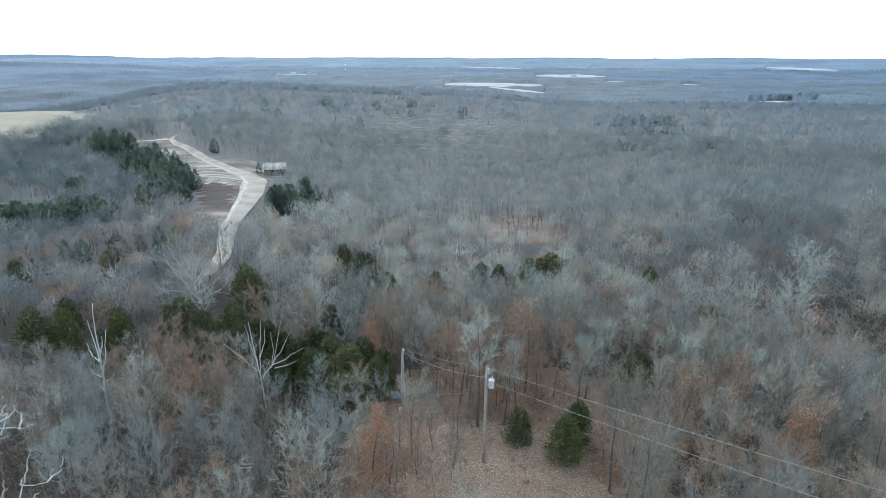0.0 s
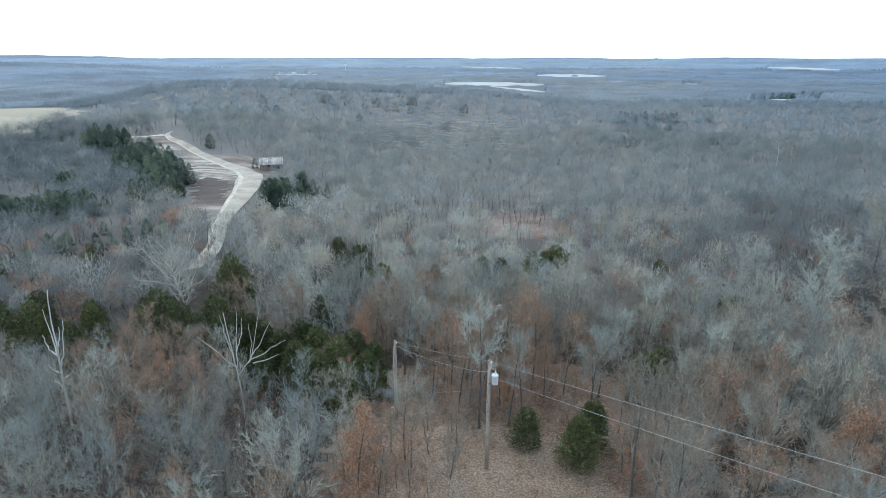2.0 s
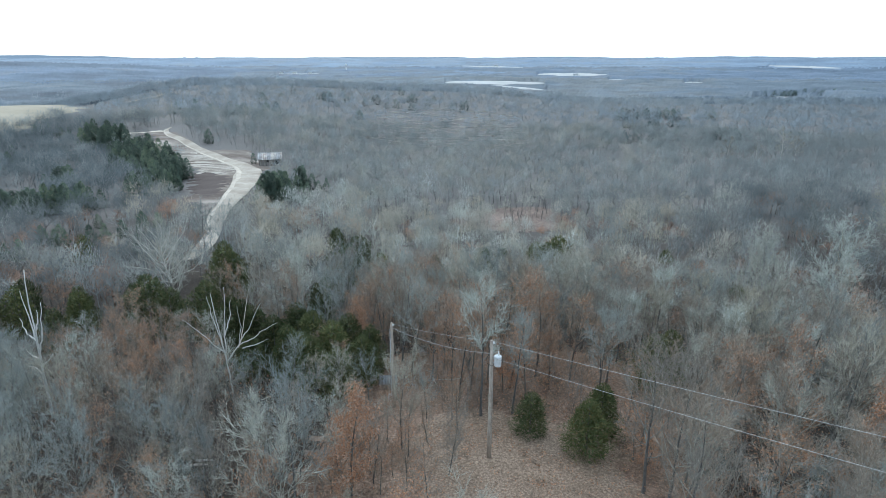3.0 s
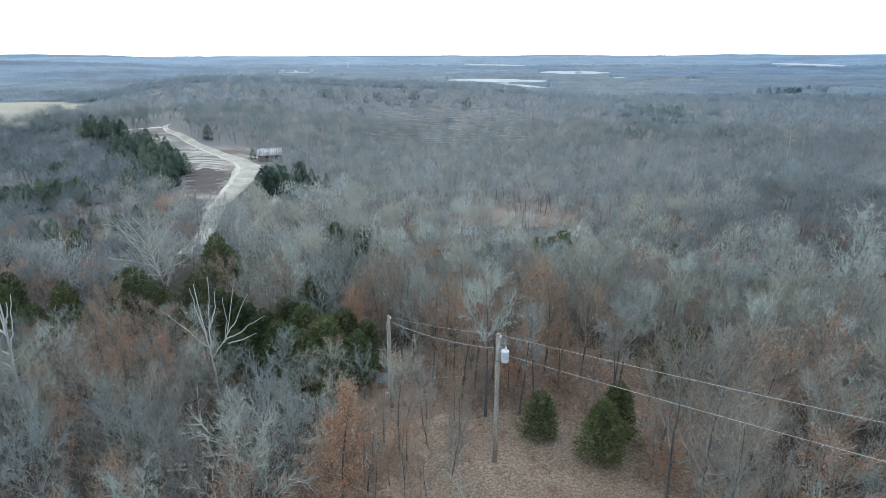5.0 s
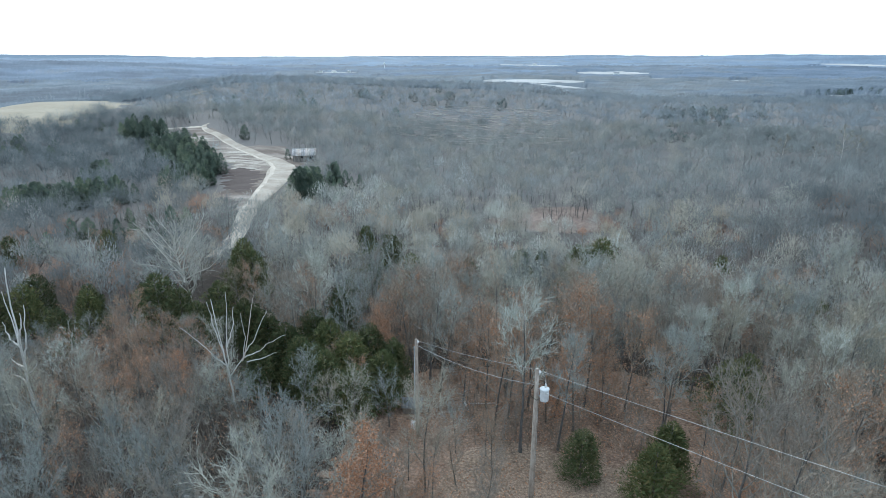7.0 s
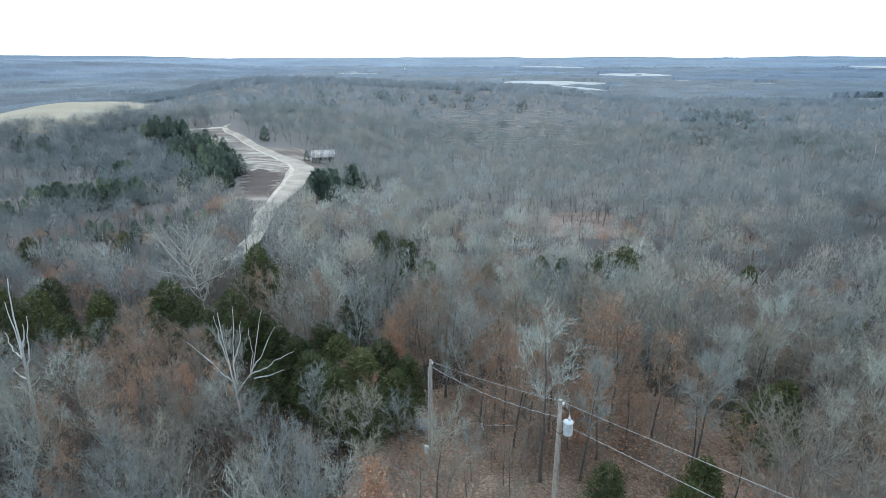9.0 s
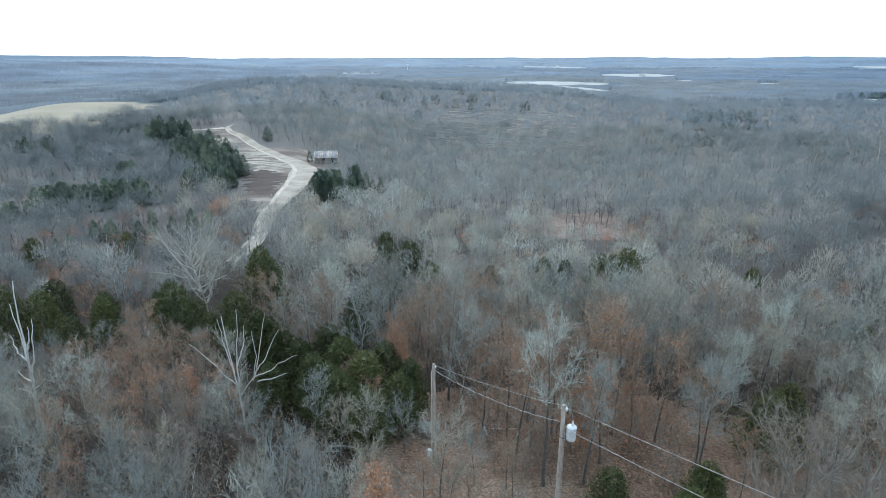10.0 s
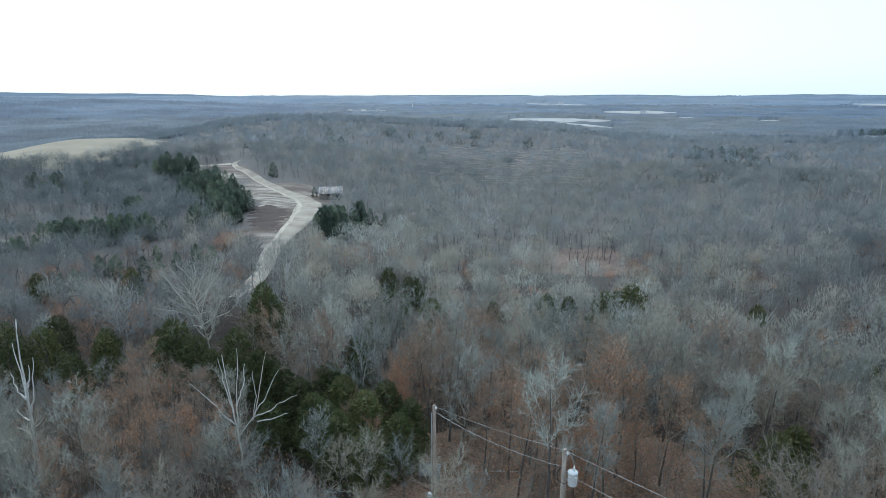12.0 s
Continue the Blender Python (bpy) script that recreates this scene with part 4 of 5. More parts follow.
def lone_trunks():
    """Dark bare trunks standing in the thin wood of the valley."""
    g, s = random.Random(14), Soup()
    for _ in range(120):
        x, y = g.uniform(-46, 24), g.uniform(160, 222)
        if ((x + 11) / 36) ** 2 + ((y - 190) / 32) ** 2 > 1:
            continue
        foot, h = Vector((x, y, height(x, y) - 0.3)), g.uniform(6, 10)
        line, _ = wander(foot, (UP + unit(g) * 0.12).normalized(), h * g.uniform(0.6, 1.0), 4, g, 0.12, 0.05)
        s.tube(line, [0.12, 0.1, 0.08, 0.05, 0.02], 4)
        for k in range(9):
            t = g.uniform(0.4, 0.95)
            p = line[int(t * 4)]
            d = (UP * 0.8 + unit(g)).normalized()
            s.twig(p, d, h * g.uniform(0.15, 0.35), 0.07, g)
    return s


tagged(new("valley_trunks", lone_trunks().mesh("valley_trunks", BARK)), "dark bare trunks in thin valley wood", "woods", kind="stuff")


def slash(n, cx, cy, rx, ry):
    """Felled trunks left lying over a cleared hillside."""
    g, s = random.Random(12), Soup()
    for _ in range(n):
        x, y = cx + rx * g.uniform(-1, 1), cy + ry * g.uniform(-1, 1)
        a, half = g.gauss(-0.15, 0.3), g.uniform(2.5, 8)
        p, q = (x - half * math.cos(a), y - half * math.sin(a)), (x + half * math.cos(a), y + half * math.sin(a))
        s.tube([Vector((*p, height(*p) + 0.5)), Vector((*q, height(*q) + 0.5))], [g.uniform(0.18, 0.4), 0.12], 4)
    return s


tagged(new("slash_logs", slash(200, -48, 440, 55, 90).mesh("slash_logs", BLEACHED)), "pale felled trunks scattered over a cleared hillside", "logs", kind="stuff")

# ---- undergrowth of the near wood ----
def shrubs():
    """Saplings, briars and low leafy sprouts between the near trees."""
    g = random.Random(77)
    twigs, dry, seed = Soup(), Soup(), 0
    for _ in range(4200):
        r, b = math.sqrt(14 ** 2 + (72 ** 2 - 14 ** 2) * g.random()), g.uniform(-60, 43)
        x, y = polar(r, b)
        share = wooded(x, y)
        low = share < 0.5
        if any((x - p) ** 2 + (y - q) ** 2 < (0.5 * h) ** 2 for p, q, h in CEDARS) or low and (g.random() < 0.2 or math.hypot(x, y - 35.8) < 1.2):
            continue
        p, h = Vector((x, y, height(x, y) - 0.05)), g.uniform(0.25, 0.6) if low else g.uniform(0.7, 2.6)
        for _ in range(9 if low else 15):
            d = (UP + unit(g) * 0.8).normalized()
            q = p + unit(g) * 0.15 * h + UP * h * g.uniform(0, 0.5)
            twigs.blade(q, d, h * g.uniform(0.4, 0.8), 0.03, g)
        for _ in range(int((10 if low else 16) * max(0.3, 0.7 + 1.2 * noise.noise((x * 0.1, y * 0.1, 4))))):
            dry.leaf(p + Vector((g.gauss(0, 0.35) * (0.5 + h), g.gauss(0, 0.35) * (0.5 + h), h * g.uniform(0.05, 0.9))), g.uniform(0.08, 0.17), g)
    return twigs, dry


s_twigs, s_dry = shrubs()
tagged(new("undergrowth", s_twigs.mesh("undergrowth", BRUSH_WOOD)), "thin grey saplings and briars under the trees", "undergrowth", kind="stuff")
tagged(new("dead_leaves", s_dry.mesh("dead_leaves", RUST_LEAF)), "curled brown leaves on low sprouts and ground", "leaves", kind="stuff")



def fallen_leaves():
    """Pale curled leaves lying on the open ground round the pole."""
    g, s = random.Random(79), Soup()
    for _ in range(22000):
        x, y = g.uniform(-17, 26), g.uniform(15, 60)
        if wooded(x, y) > 0.5 and g.random() < 0.25 or noise.noise((x * 0.25, y * 0.25, 6)) < g.uniform(-0.5, 0.3):
            continue
        s.leaf(Vector((x, y, height(x, y) + 0.14)), g.uniform(0.08, 0.17), g)
    return s


tagged(new("fallen_leaves", fallen_leaves().mesh("fallen_leaves", RUST_LEAF)), "pale brown fallen leaves on dry grass", "leaves", kind="stuff")


def saplings():
    """Slender grey saplings that fill the wood between the trees."""
    g, s = random.Random(78), Soup()
    for _ in range(1500):
        r, b = math.sqrt(14 ** 2 + (72 ** 2 - 14 ** 2) * g.random()), g.uniform(-60, 43)
        x, y = polar(r, b)
        if wooded(x, y) < 0.5 or any((x - p) ** 2 + (y - q) ** 2 < (0.5 * h) ** 2 for p, q, h in CEDARS):
            continue
        p, h = Vector((x, y, height(x, y) - 0.05)), g.uniform(1.6, 5.2)
        d = (UP + unit(g) * 0.15).normalized()
        s.blade(p, d, h, 0.045, g)
        for _ in range(30):
            t = g.uniform(0.2, 0.95)
            e = (d * 0.9 + unit(g) * 0.9).normalized()
            s.blade(p + d * h * t, e, h * g.uniform(0.1, 0.26), 0.026, g)
    return s


tagged(new("sapling_thicket", saplings().mesh("sapling_thicket", BRUSH_WOOD)), "slender bare grey saplings between the trees", "saplings", kind="stuff")

# ---- trees with a shape of their own ----
def dead_tree(name, foot, stems, label, radius=0.085):
    """A bleached dead tree: stems given as lines of points relative to the foot."""
    root = new(name)
    root.location = foot
    g = random.Random(len(stems))
    for k, line in enumerate(stems):
        pts = [Vector(p) for p in line]
        fine = []
        for p, q in zip(pts, pts[1:]):
            for u in range(4):
                fine.append(p.lerp(q, u / 4) + unit(g) * 0.06 * (u > 0))
        fine.append(pts[-1])
        r = radius * (1 if k == 0 else 0.62)
        s = Soup()
        s.tube(fine, [r * (1 - 0.75 * i / (len(fine) - 1)) for i in range(len(fine))], 6)
        part("trunk" if k == 0 else "branch", smooth(s.mesh("dead_wood", BLEACHED)), root)
    return tagged(root, label, "tree")


z = height(-21.6, 42.8)
dead_tree("dead_tree", (-21.6, 42.8, z), [
    [(0, 0, -0.3), (-0.2, 0, 3.0), (-0.4, 0, 5.5), (-0.85, 0, 8.2 - z)], [(-0.4, 0, 5.0), (-1.0, 0.2, 7.0), (-1.4, 0.3, 7.8 - z)], [(-0.2, 0, 4.2), (0.1, -0.2, 6.5), (0.45, -0.2, 8.9 - z)],
    [(0.05, -0.2, 5.9), (0.4, 0.2, 7.2), (0.6, 0.3, 7.6 - z)], [(-0.2, 0, 3.4), (0.9, 0.3, 4.9), (1.2, 0.4, 6.4), (1.05, 0.4, 7.1 - z)], [(0.8, 0.3, 4.6), (1.5, 0.1, 6.5), (2.35, 0.1, 8.7 - z)],
    [(1.0, 0.3, 5.2), (2.1, 0, 6.6), (3.35, -0.2, 7.7 - z)], [(-0.3, 0, 4.3), (-1.2, 0, 4.9), (-2.4, 0.1, 6.0), (-3.6, 0, 5.8 - z)], [(1.0, 0.3, 4.9), (2.4, 0, 5.7), (3.2, -0.2, 6.5), (4.6, -0.3, 6.1 - z)],
    [(1.2, 0.2, 4.6), (2.8, -0.1, 5.3), (3.75, -0.2, 4.6 - z)]], "bleached dead tree with many bare upright limbs")
z = height(-36.3, 40.2)
dead_tree("snag", (-36.3, 40.2, z), [[(0, 0, -0.3), (0.1, 0, 3), (0.2, 0, 6), (0.3, 0, 9), (0.6, 0, 10.6 - z)], [(0.2, 0, 6.2), (-0.1, 0.2, 8), (-0.5, 0.3, 8.7 - z)], [(0.2, 0, 5.6), (0.8, 0, 7.2), (1.25, 0.1, 7.9 - z)],
                                        [(0.1, 0, 4.6), (0.9, -0.2, 5.0), (1.6, -0.3, 5.8)], [(0.1, 0, 5.2), (-0.6, 0.1, 5.3), (-1.0, 0.1, 5.9)], [(0.25, 0, 7.4), (0.6, 0.1, 8.3), (0.75, 0.1, 9.4)], [(0.2, 0, 6.8), (-0.5, 0, 7.3), (-0.9, 0.1, 8.6)], [(0.15, 0, 3.6), (-0.7, 0.2, 4.2), (-1.5, 0.2, 4.3)]], "grey broken dead snag with short forked limbs", 0.12)
g = random.Random(9)
stems = [[(0, 0, -0.3), (0.2, 0.1, 6), (0.0, 0.4, 13), (0.4, 0.3, 19.2)]]
for k in range(11):
    a, h0 = k * 2.4, 11.6 + 0.68 * k
    out, at = Vector((math.cos(a), math.sin(a), 0)), Vector((0.15, 0.3, h0))
    limb = [at, at + out * 0.8 + UP * 0.5 + unit(g) * 0.25, at + out * 1.5 + UP * 0.9 + unit(g) * 0.4, at + out * 2.1 + UP * 1.5 + unit(g) * 0.5, at + out * 2.6 + UP * 1.5 + unit(g) * 0.5]
    stems.append(limb)
    for q in (1, 2, 2, 3):
        tip = (out * g.uniform(0.2, 0.8) + UP * g.uniform(0.3, 0.9) + unit(g) * 0.7)
        stems.append([limb[q], limb[q] + tip * 0.5 + unit(g) * 0.2, limb[q] + tip * 0.9 + unit(g) * 0.25])
dead_tree("pale_barked_tree", (-18.9, 11.8, height(-18.9, 11.8)), stems, "tall pale-barked tree with crooked bare white limbs", 0.062)

oak = hardwood(51, 10.5, 28, 0.32, 0.52, 9, 3, 0.036, wander_by=0.45, wood_material=PALE_LIMB, twig_material=PALE_LIMB, thick=0.085)
tagged(copy_thing(oak, place(-39.6, 65.5, 1.0, 30)), "large spreading bare oak with pale crooked limbs", "tree", "large bare trees")
oak2 = hardwood(52, 9, 16, 0.25, 0.36, 7, 7, 0.04, wander_by=0.3)
tagged(copy_thing(oak2, place(-59, 106, 1.0, 10)), "dark leaning bare tree beside the gravel road", "tree", "large bare trees")
tagged(copy_thing(oak2, place(28, 62, 1.1, 200)), "large spreading bare grey oak with crooked limbs", "tree", "large bare trees")
grey_oak = hardwood(54, 12, 24, 0.25, 0.44, 9, 6, 0.036, wander_by=0.34, thick=0.045)
for ox, oy, os in ((38, 68, 0.85), (53, 79, 0.95), (60, 96, 1.0), (66, 86, 0.95), (52, 104, 0.9), (70, 112, 1.05), (40, 92, 0.8)):
    tagged(copy_thing(grey_oak, place(ox, oy, os, ox * 9)), "large spreading bare grey oak with crooked limbs", "tree", "large bare trees")
tagged(copy_thing(grey_oak, place(46, 84, 1.0, 100)), "large spreading bare grey oak with crooked limbs", "tree", "large bare trees")
white_tree = hardwood(53, 15, 18, 0.25, 0.30, 6, 4, 0.12, wander_by=0.28, wood_material=BLEACHED, twig_material=LIMB)
for x, y, s in ((121, 277, 1.0), (97, 274, 0.85), (128, 279, 0.75), (104, 262, 0.7)):
    tagged(copy_thing(white_tree, place(x, y, s, x * 7)), "tall white-barked bare sycamore at a wood edge", "tree", "white-barked trees")
discard([oak, oak2, grey_oak, white_tree])

# ---- power line ----
def lathe(s, foot, rings, sides=12):
    """A turned body: rings of (height, radius) about an upright axis, closed at both ends."""
    pts = [Vector(foot) + UP * h for h, r in rings]
    first = len(s.v)
    for p, (h, r) in zip(pts, rings):
        s.v += [p + Vector((math.cos(6.28318 * k / sides) * r, math.sin(6.28318 * k / sides) * r, 0)) for k in range(sides)]
    for i in range(len(rings) - 1):
        for k in range(sides):
            a, b = first + i * sides + k, first + i * sides + (k + 1) % sides
            s.f += [(a, b, b + sides), (a, b + sides, a + sides)]
    top = first + (len(rings) - 1) * sides
    s.f += [(top, top + k, top + k + 1) for k in range(1, sides - 1)] + [(first, first + k + 1, first + k) for k in range(1, sides - 1)]


def solid(name, material, parent, *shapes, label=""):
    s = Soup()
    for foot, rings, *sides in shapes:
        lathe(s, foot, rings, *sides)
    return part(name, smooth(s.mesh(name, material)), parent, label)


def box(name, material, parent, x0, x1, y0, y1, z0, z1, label="", bevel=0.01):
    bm = bmesh.new()
    bmesh.ops.create_cube(bm, size=1)
    for v in bm.verts:
        v.co = Vector(((x0 + x1) / 2 + v.co.x * (x1 - x0), (y0 + y1) / 2 + v.co.y * (y1 - y0), (z0 + z1) / 2 + v.co.z * (z1 - z0)))
    bmesh.ops.bevel(bm, geom=bm.edges[:], offset=bevel, segments=1, affect="EDGES")
    me = bpy.data.meshes.new(name)
    bm.to_mesh(me)
    bm.free()
    me.materials.append(material)
    return part(name, me, parent, label) if parent else new(name, me)


def rod(name, material, parent, points, r, sides=6, label=""):
    s = Soup()
    s.tube([Vector(p) for p in points], [r] * len(points), sides)
    return part(name, smooth(s.mesh(name, material)), parent, label)


def utility_pole(x, y, top, label):
    root = new("utility_pole")
    z = height(x, y)
    root.location = (x, y, z)
    h = top - z
    solid("pole", POLE_WOOD, root, ((0, 0, -0.4), [(0, 0.135), (2.5, 0.128), (h * 0.6, 0.112), (h + 0.38, 0.095), (h + 0.4, 0.075)], 12))
    solid("pin_insulator", GLAZE, root, ((0.13, -0.1, h - 0.28), [(0, 0.015), (0.1, 0.02), (0.11, 0.06), (0.17, 0.065), (0.19, 0.035), (0.24, 0.04), (0.26, 0.01)]), label="grey porcelain insulator")
    return tagged(root, label, "utility pole", "poles of the power line")


POLE_A, POLE_B, TOP_A, TOP_B = (0.0, 35.8), (-7.7, 41.8), 9.0, 6.95
pole = utility_pole(*POLE_A, TOP_A, "weathered wooden utility pole with a grey transformer")
b = TOP_A - height(*POLE_A)
ob = solid("transformer", TANK, pole, ((0.42, -0.22, b - 1.68), [(0, 0.17), (0.02, 0.215), (0.06, 0.225), (0.62, 0.225), (0.66, 0.24), (0.70, 0.24), (0.74, 0.16), (0.77, 0.05)], 16), label="pale grey pole-mounted transformer tank")
solid("bushing", GLAZE, ob, ((0.46, -0.22, b - 0.96), [(0, 0.05), (0.06, 0.07), (0.09, 0.045), (0.13, 0.07), (0.16, 0.04), (0.2, 0.06), (0.23, 0.03), (0.33, 0.02)], 10), label="ribbed porcelain bushing")
for k in (-1, 0, 1):
    solid("terminal", GLAZE, ob, ((0.42 + 0.13 * k, -0.46, b - 1.18), [(0, 0.025), (0.05, 0.035), (0.1, 0.02)], 8))
rod("hanger", STEEL, ob, [(0.1, 0, b - 1.15), (0.25, -0.1, b - 1.15), (0.3, -0.14, b - 1.25)], 0.03)
rod("hanger", STEEL, ob, [(0.1, 0, b - 1.55), (0.25, -0.1, b - 1.55), (0.3, -0.14, b - 1.5)], 0.03)
rod("jumper", CABLE, pole, [(0.46, -0.22, b - 0.64), (0.4, -0.2, b - 0.35), (0.2, -0.12, b - 0.12)], 0.012)
rod("jumper", BLACK, pole, [(-0.14, 0.05, b - 1.0), (-0.3, 0, b - 1.3), (-0.26, -0.08, b - 1.6), (0.05, -0.2, b - 1.72), (0.3, -0.35, b - 1.4)], 0.018, label="looped black service lead")
rod("ground_wire", CABLE, pole, [(0.12, -0.12, b - 1.2), (0.15, -0.12, b * 0.5), (0.16, -0.13, 0)], 0.012)
pole2 = utility_pole(*POLE_B, TOP_B, "weathered wooden service pole with a meter box")
box("meter_box", TANK, pole2, -0.42, -0.14, -0.2, 0.02, 0.75, 1.3, "pale grey electricity meter box")
rod("conduit", STEEL, pole2, [(-0.16, -0.08, 1.2), (-0.15, -0.08, 3), (-0.13, -0.06, TOP_B - height(*POLE_B) - 0.5)], 0.03)
POLE_C = (POLE_A[0] + 40 * math.sin(radians(141)), POLE_A[1] + 40 * math.cos(radians(141)))
utility_pole(*POLE_C, TOP_A + 40 * 0.28 + 0.3, "weathered wooden utility pole on higher ground")


def wire(a, b, sag, r, twist, label):
    """An overhead wire between two points; twist: a second strand wound round it."""
    a, b = Vector(a), Vector(b)
    n = 40 if not twist else 90
    line = [a.lerp(b, k / n) - UP * sag * 4 * (k / n) * (1 - k / n) for k in range(n + 1)]
    s = Soup()
    s.tube(line, [r] * (n + 1), 5)
    if twist:
        across = (b - a).cross(UP).normalized()
        length = (b - a).length
        s.tube([p + across * 0.02 * math.cos(k / n * length * 7) + UP * 0.02 * math.sin(k / n * length * 7) for k, p in enumerate(line)], [r * 1.2] * (n + 1), 5)
    return tagged(new("overhead_wire", smooth(s.mesh("overhead_wire", CABLE))), label, "wire", "wires of the power line")


wire((-7.6, 41.7, TOP_B - 0.05), (0.0, 35.9, TOP_A - 0.12), 0.15, 0.011, False, "pale bare wire between two wooden poles")
wire((-7.6, 41.7, TOP_B - 0.4), (-0.12, 35.9, TOP_A - 1.0), 0.35, 0.009, True, "twisted service cable between two wooden poles")
wire((0.13, 35.7, TOP_A - 0.05), (POLE_C[0], POLE_C[1], TOP_A + 40 * 0.28 - 0.05), 0.2, 0.011, False, "pale bare wire running up from the pole")
wire((0.1, 35.7, TOP_A - 1.2), (POLE_C[0], POLE_C[1], TOP_A + 40 * 0.28 - 1.3), 0.25, 0.011, False, "pale bare neutral wire below the top wire")

# ---- shed and logs behind the service pole ----
shed = new("shed")
shed.scale = (0.62, 0.62, 0.62)
shed.location, shed.rotation_euler = (-8.9, 45.2, height(-8.9, 45.2)), (0, 0, radians(8))
for k in range(9):
    box("board", BOARD, shed, -1.1 + k * 0.245, -0.865 + k * 0.245, -0.62 + 0.012 * (k % 2), -0.58 + 0.012 * (k % 2), -0.1, 0.98 + 0.03 * (k % 3))
box("side_wall", BOARD, shed, -1.1, -1.05, -0.57, 0.6, -0.1, 1.2)
box("side_wall", BOARD, shed, 1.05, 1.1, -0.57, 0.6, -0.1, 1.2)
for k in range(6):
    s = Soup()
    x0 = -1.25 + k * 0.42
    s.v += [Vector(p) for p in ((x0, -0.8, 1.02), (x0 + 0.41, -0.8, 1.02), (x0 + 0.41, 0.75, 1.55), (x0, 0.75, 1.55), (x0, -0.8, 1.05), (x0 + 0.41, -0.8, 1.05), (x0 + 0.41, 0.75, 1.58), (x0, 0.75, 1.58))]
    s.f += [(0, 2, 1), (0, 3, 2), (4, 5, 6), (4, 6, 7), (0, 1, 5), (0, 5, 4), (1, 2, 6), (1, 6, 5), (3, 7, 6), (3, 6, 2), (0, 4, 7), (0, 7, 3)]
    part("roof_sheet", s.mesh("roof_sheet", OLD_SHEET), shed)
tagged(shed, "small weathered shed with grey sheet roof among brush", "shed")


def log(p, q, r, label):
    p, q = Vector((*p, height(*p) + r)), Vector((*q, height(*q) + r))
    s = Soup()
    g = random.Random(int(p.x * 10))
    s.tube([p.lerp(q, k / 6) + unit(g) * 0.04 for k in range(7)], [r * (1 - 0.08 * k) for k in range(7)], 7)
    return tagged(new("fallen_log", smooth(s.mesh("fallen_log", BLEACHED))), label, "log", "fallen logs")


log((-5.3, 47.4), (-4.8, 45.9), 0.09, "bleached fallen log on brown leaf litter")
log((-4.9, 47.3), (-3.0, 47.6), 0.07, "bleached fallen log on brown leaf litter")
log((-19.8, 33.6), (-18.6, 33.7), 0.1, "pale cut log lying between bare trees")
log((-19.9, 33.1), (-18.7, 33.2), 0.09, "pale cut log lying between bare trees")

# ---- barn by the gravel road ----
def barn(x, y, turn):
    root = new("barn")
    root.location, root.rotation_euler = (x, y, max(height(x + dx, y + dy) for dx in (-5, 0, 5) for dy in (-5, 0)) + 0.25), (0, 0, radians(turn))
    L, D, wall, ridge = 4.7, 3.4, 2.3, 4.5
    for k in range(22):
        box("board", BOARD, root, -L + k * 0.427, -L + 0.41 + k * 0.427, -D, -D + 0.05 + 0.02 * (k % 2), -1.6, wall, bevel=0.005)
    for side in (-1, 1):
        s = Soup()
        for dx in (0, 0.06):
            s.v += [Vector((side * (L - dx), yy, zz)) for yy, zz in ((-D, -1.6), (D, -1.6), (D, wall), (0, ridge), (-D, wall))]
        s.f += [(0, 1, 2), (0, 2, 3), (0, 3, 4), (5, 7, 6), (5, 8, 7), (5, 9, 8)]
        for k in range(5):
            n = (k + 1) % 5
            s.f += [(k, k + 5, n + 5), (k, n + 5, n)]
        part("gable_wall", s.mesh("gable_wall", BOARD), root)
    box("back_wall", BOARD, root, -L + 0.07, L - 0.07, D - 0.08, D, -1.6, wall)
    # black panels on the boards stand in for the shade inside the openings
    box("doorway", BLACK, root, 2.2, 3.4, -D - 0.02, -D + 0.02, 0, 2.1, "dark panel for a doorway")
    box("window", BLACK, root, -1.4, -0.5, -D - 0.02, -D + 0.02, 1.0, 1.9, "dark panel for a window opening")
    for face in (-1, 1):
        for k in range(13):
            x0, s = -L - 0.35 + k * 0.78, Soup()
            lift = 0.03 * (k % 2)
            for dz in (0, 0.05):
                s.v += [Vector(p) for p in ((x0, face * (D + 0.5), wall - 0.25 + lift + dz), (x0 + 0.765, face * (D + 0.5), wall - 0.25 + lift + dz), (x0 + 0.765, 0, ridge + 0.08 + lift + dz), (x0, 0, ridge + 0.08 + lift + dz))]
            s.f += [(0, 1, 2), (0, 2, 3), (4, 6, 5), (4, 7, 6)]
            for k2 in range(4):
                n = (k2 + 1) % 4
                s.f += [(k2, k2 + 4, n + 4), (k2, n + 4, n)]
            part("roof_sheet", s.mesh("roof_sheet", TIN), root, "streaked pale tin roofing")
    rod("ridge_cap", STEEL, root, [(-L - 0.4, 0, ridge + 0.16), (L + 0.4, 0, ridge + 0.16)], 0.09)
    return tagged(root, "weathered board barn with a streaked tin roof", "barn")


barn(-102.5, 243, 20)
for k in range(5):  # the pen beside it
    x, y = -96.5 + k * 1.7, 241.8 + k * 0.7
    s = Soup()
    s.tube([Vector((0, 0, -0.3)), Vector((0.05, 0, 1.4 + 0.2 * (k % 2)))], [0.13, 0.1], 6)
    post = new("fence_post", s.mesh("fence_post", BOARD))
    post.location = (x, y, height(x, y))
    tagged(post, "grey wooden post of a broken pen", "fence post", "posts of the pen")

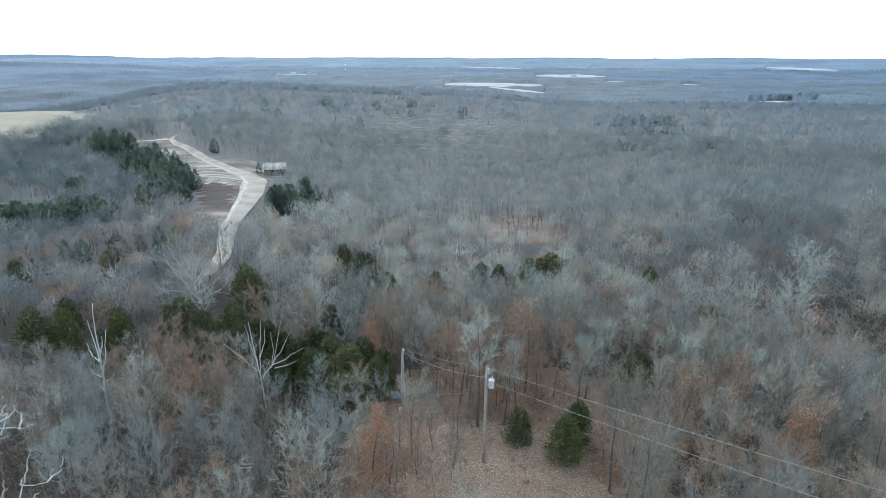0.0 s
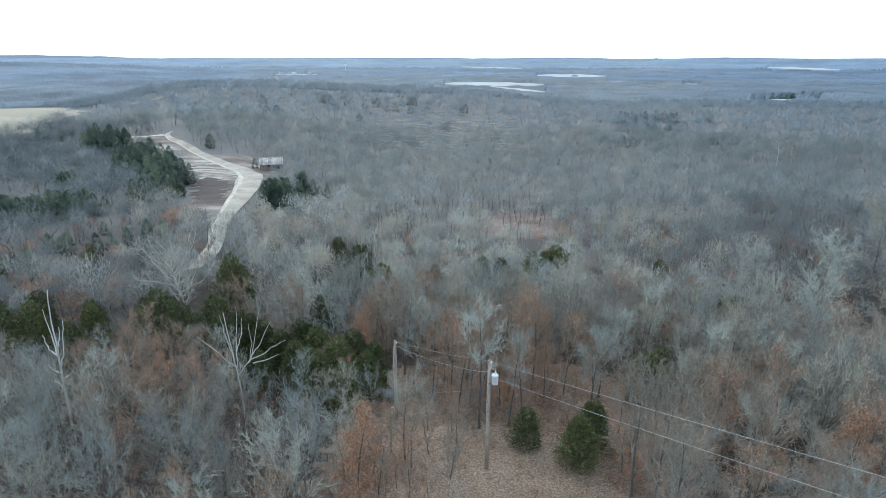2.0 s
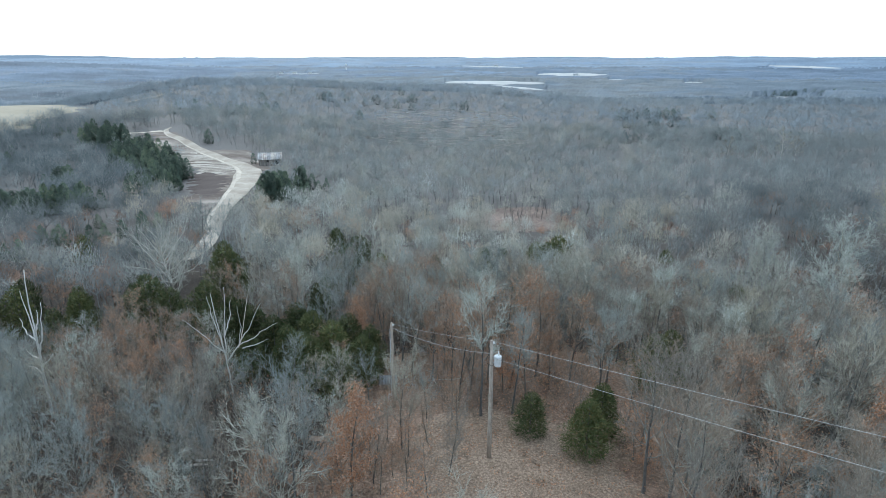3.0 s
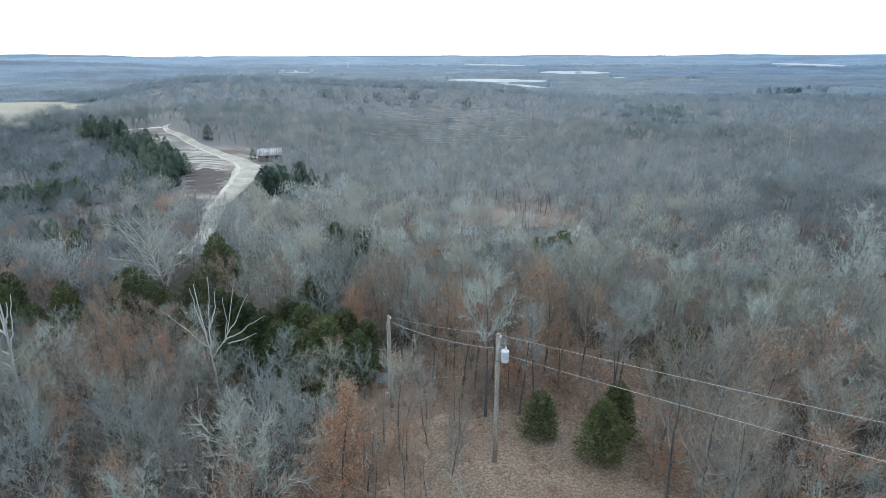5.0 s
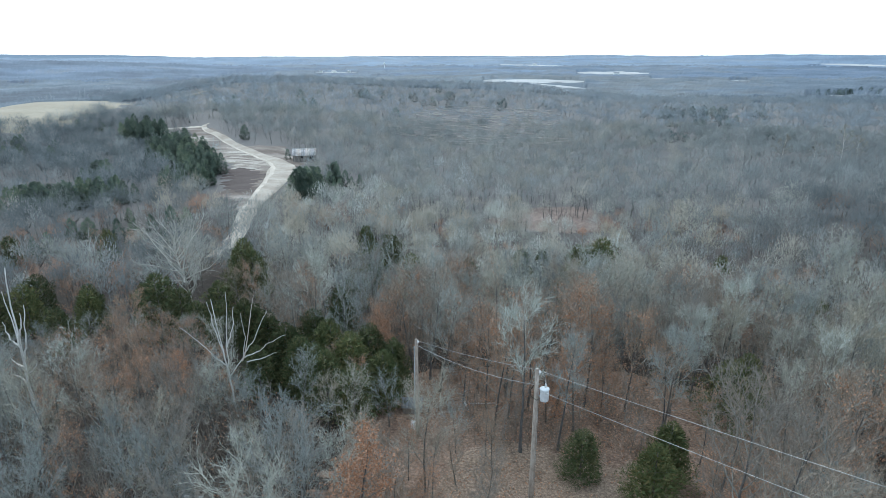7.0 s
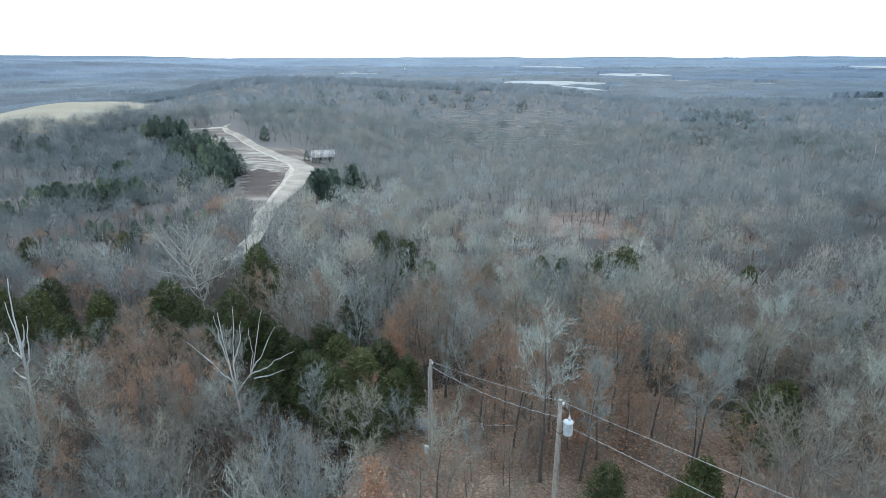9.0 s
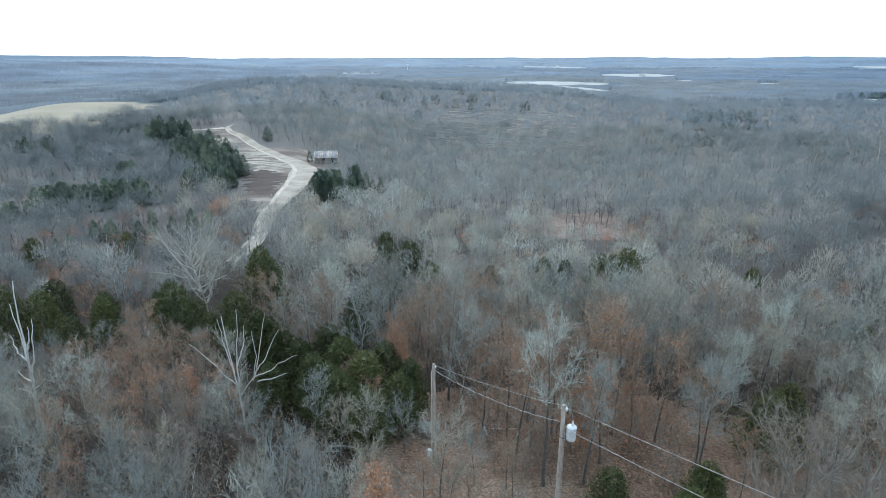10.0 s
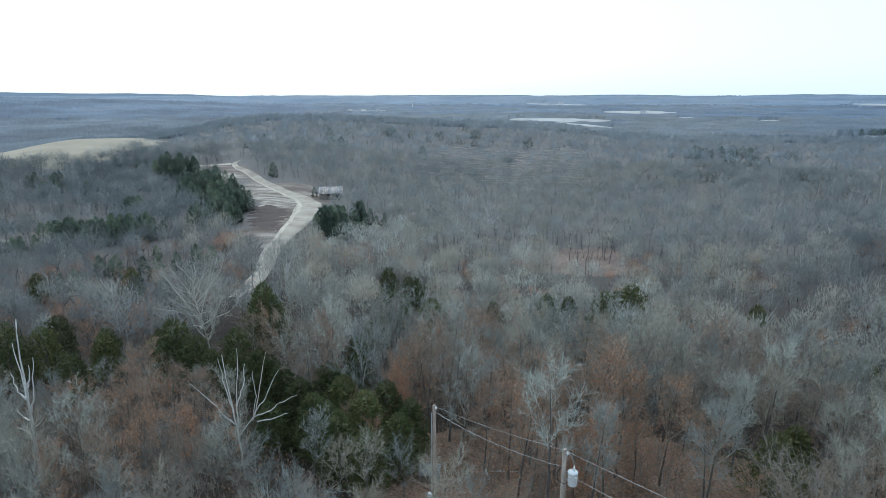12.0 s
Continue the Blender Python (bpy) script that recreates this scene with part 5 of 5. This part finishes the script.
# ---- the distance ----
# open pastures: distance from, to, bearing from, to, slant
PASTURES = [(1480, 1790, -6.4, 3.0, 90), (1330, 1440, -2.1, 3.4, -190), (2350, 2750, 2.3, 8.6, 0), (3350, 3550, -4.9, 1.0, -200), (3400, 3700, 21.6, 26.8, -250), (2600, 2690, -22.2, -18.2, 0),
            (1860, 1930, 15.2, 16.8, 0), (2040, 2100, 8.8, 11.0, 0), (985, 1060, 21.0, 26.0, 0)]


def far_woods(name, near_end, far_end, material):
    """The forest beyond the hill, one rough sheet of crowns."""
    rows = [near_end]
    while rows[-1] < far_end:
        rows.append(rows[-1] * 1.034)
    bearings = np.arange(-64, 46.01, 0.11)
    verts, tone = [], []
    g = random.Random(3)
    for r in rows:
        rr = r
        for b in bearings:
            q = rr * (1 + 0.008 * g.uniform(-1, 1))
            x, y = polar(q, b)
            tall = 1.0
            for r0, r1, b0, b1, slant in PASTURES:
                at = q - slant * ((b - b0) / (b1 - b0) - 0.5)
                if r0 - 0.07 * r0 < at < r1 + 40 and b0 < b < b1:
                    tall = 0.0
            edge = r == rows[0]
            hill = 7 + 6 * noise.noise((x * 0.006, y * 0.006, 8))
            top = hill + 5 * noise.noise((x * 0.025, y * 0.012, 3)) + g.uniform(-0.8, 0.8)
            verts.append((x, y, height(x, y) + (-8.0 if edge else top if tall else 0.3)))
            # darker flanks painted into the tone here too, the middle kept lighter
            tone.append(max(0, min(1, 0.62 - 0.4 * max(0, min(1, (abs(b + 4) - 14) / 16)) + 0.5 * noise.noise((x * 0.0035, y * 0.0025, 6)) + 0.25 * noise.noise((x * 0.015, y * 0.006, 9)) + g.uniform(-0.05, 0.05))))
    return mesh_of(name, verts, grid_tris(len(rows), len(bearings))[:, ::-1], material, tone)


tagged(new("far_woods", far_woods("far_woods", 835, 2050, FAR_WOOD)), "winter forest rolling into the distance under painted blue haze", "woods", kind="stuff")
tagged(new("distant_woods", far_woods("distant_woods", 1900, 3300, DISTANT_WOOD)), "woods in the far distance under painted blue haze", "woods", kind="stuff")
tagged(new("horizon_woods", far_woods("horizon_woods", 3150, 4700, HORIZON_WOOD)), "woods below the horizon under pale painted haze", "woods", kind="stuff")
for r0, r1, b0, b1, slant in PASTURES:
    far_patch("far_pasture", r0, r1, b0, b1, slant, 0.9, FAR_FIELD, "pale dry pasture among distant woods")
far_patch("hill_track", 858, 876, -1.7, 2.1, -350, 0.6, FIELD, "pale track climbing the far hillside")
far_patch("upland_pasture", 600, 628, -35.2, -31.0, 60, 0.5, FIELD, "pale strip of dry pasture behind the wood")


def backdrop():
    """Low hazy ridges at the horizon, too far to shift."""
    m, n, l, b = nodes_of("glowing_haze")
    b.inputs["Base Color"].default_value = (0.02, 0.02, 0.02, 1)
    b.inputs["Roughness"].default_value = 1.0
    # an even blue glow stands in for the haze
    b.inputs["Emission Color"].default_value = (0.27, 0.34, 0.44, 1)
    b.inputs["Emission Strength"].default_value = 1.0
    verts = []
    bearings = np.arange(-66, 48.01, 0.25)
    for u in (0, 1):
        for k in bearings:
            x, y = polar(4880, k)
            top = 31 + 9 * noise.noise((k * 0.12, 0.5, 0)) + 4 * noise.noise((k * 0.6, 2.5, 0)) + (16 if k < -33 else 0) * min(1, (-33 - k) / 3)
            verts.append((x, y, top if u else -40))
    return mesh_of("backdrop", verts, grid_tris(2, len(bearings)), m)


tagged(new("backdrop", smooth(backdrop())), "glowing blue ridges for the haze on the horizon", "hills", kind="structure")


def farmhouse(r, b, w, d, h, turn):
    """A small white house far away: walls, roof, dark windows."""
    x, y = polar(r, b)
    root = new("farmhouse")
    root.location, root.rotation_euler = (x, y, height(x, y) + 0.8), (0, 0, radians(turn))
    box("walls", WHITE, root, -w, w, -d, d, -1.5, h, bevel=0.05)
    s = Soup()
    s.v += [Vector(p) for p in ((-w - 0.5, -d - 0.5, h - 0.1), (w + 0.5, -d - 0.5, h - 0.1), (w + 0.5, d + 0.5, h - 0.1), (-w - 0.5, d + 0.5, h - 0.1), (-w - 0.5, 0, h + d * 0.7), (w + 0.5, 0, h + d * 0.7))]
    s.f += [(0, 1, 5), (0, 5, 4), (2, 3, 4), (2, 4, 5), (0, 4, 3), (1, 2, 5), (0, 2, 1), (0, 3, 2)]
    part("roof", s.mesh("roof", STEEL), root)
    for k in (-0.5, 0.5):
        box("window", BLACK, root, k * w - 0.6, k * w + 0.6, -d - 0.04, -d + 0.02, 1.0, 2.4, bevel=0.02)
    return tagged(root, "distant white farmhouse with a grey roof", "house", "far farmhouses")


for r, b, w, d, h, turn in ((1300, -7.0, 6, 4, 6, 10), (1310, -7.5, 5, 4, 4, -20), (1330, -6.6, 4, 3, 4, 30), (2640, -21.6, 7, 5, 5, 5), (2650, -20.4, 9, 5, 5, 0), (2630, -19.0, 6, 5, 5, 15), (3380, -1.6, 12, 8, 8, 0), (2390, 5.8, 10, 6, 6, 0)):
    farmhouse(r, b, w, d, h, turn)
tower = new("water_tower")
x, y = polar(2900, -15.7)
tower.location = (x, y, height(x, y) + 4)
solid("tank", WHITE, tower, ((0, 0, 20), [(0, 1.5), (2, 4.5), (6, 5), (9, 3.5), (10, 0.5)], 14))
solid("stem", WHITE, tower, ((0, 0, -6), [(0, 2.2), (5, 1.4), (27, 1.4)], 10))
tagged(tower, "white water tower above distant woods", "water tower")
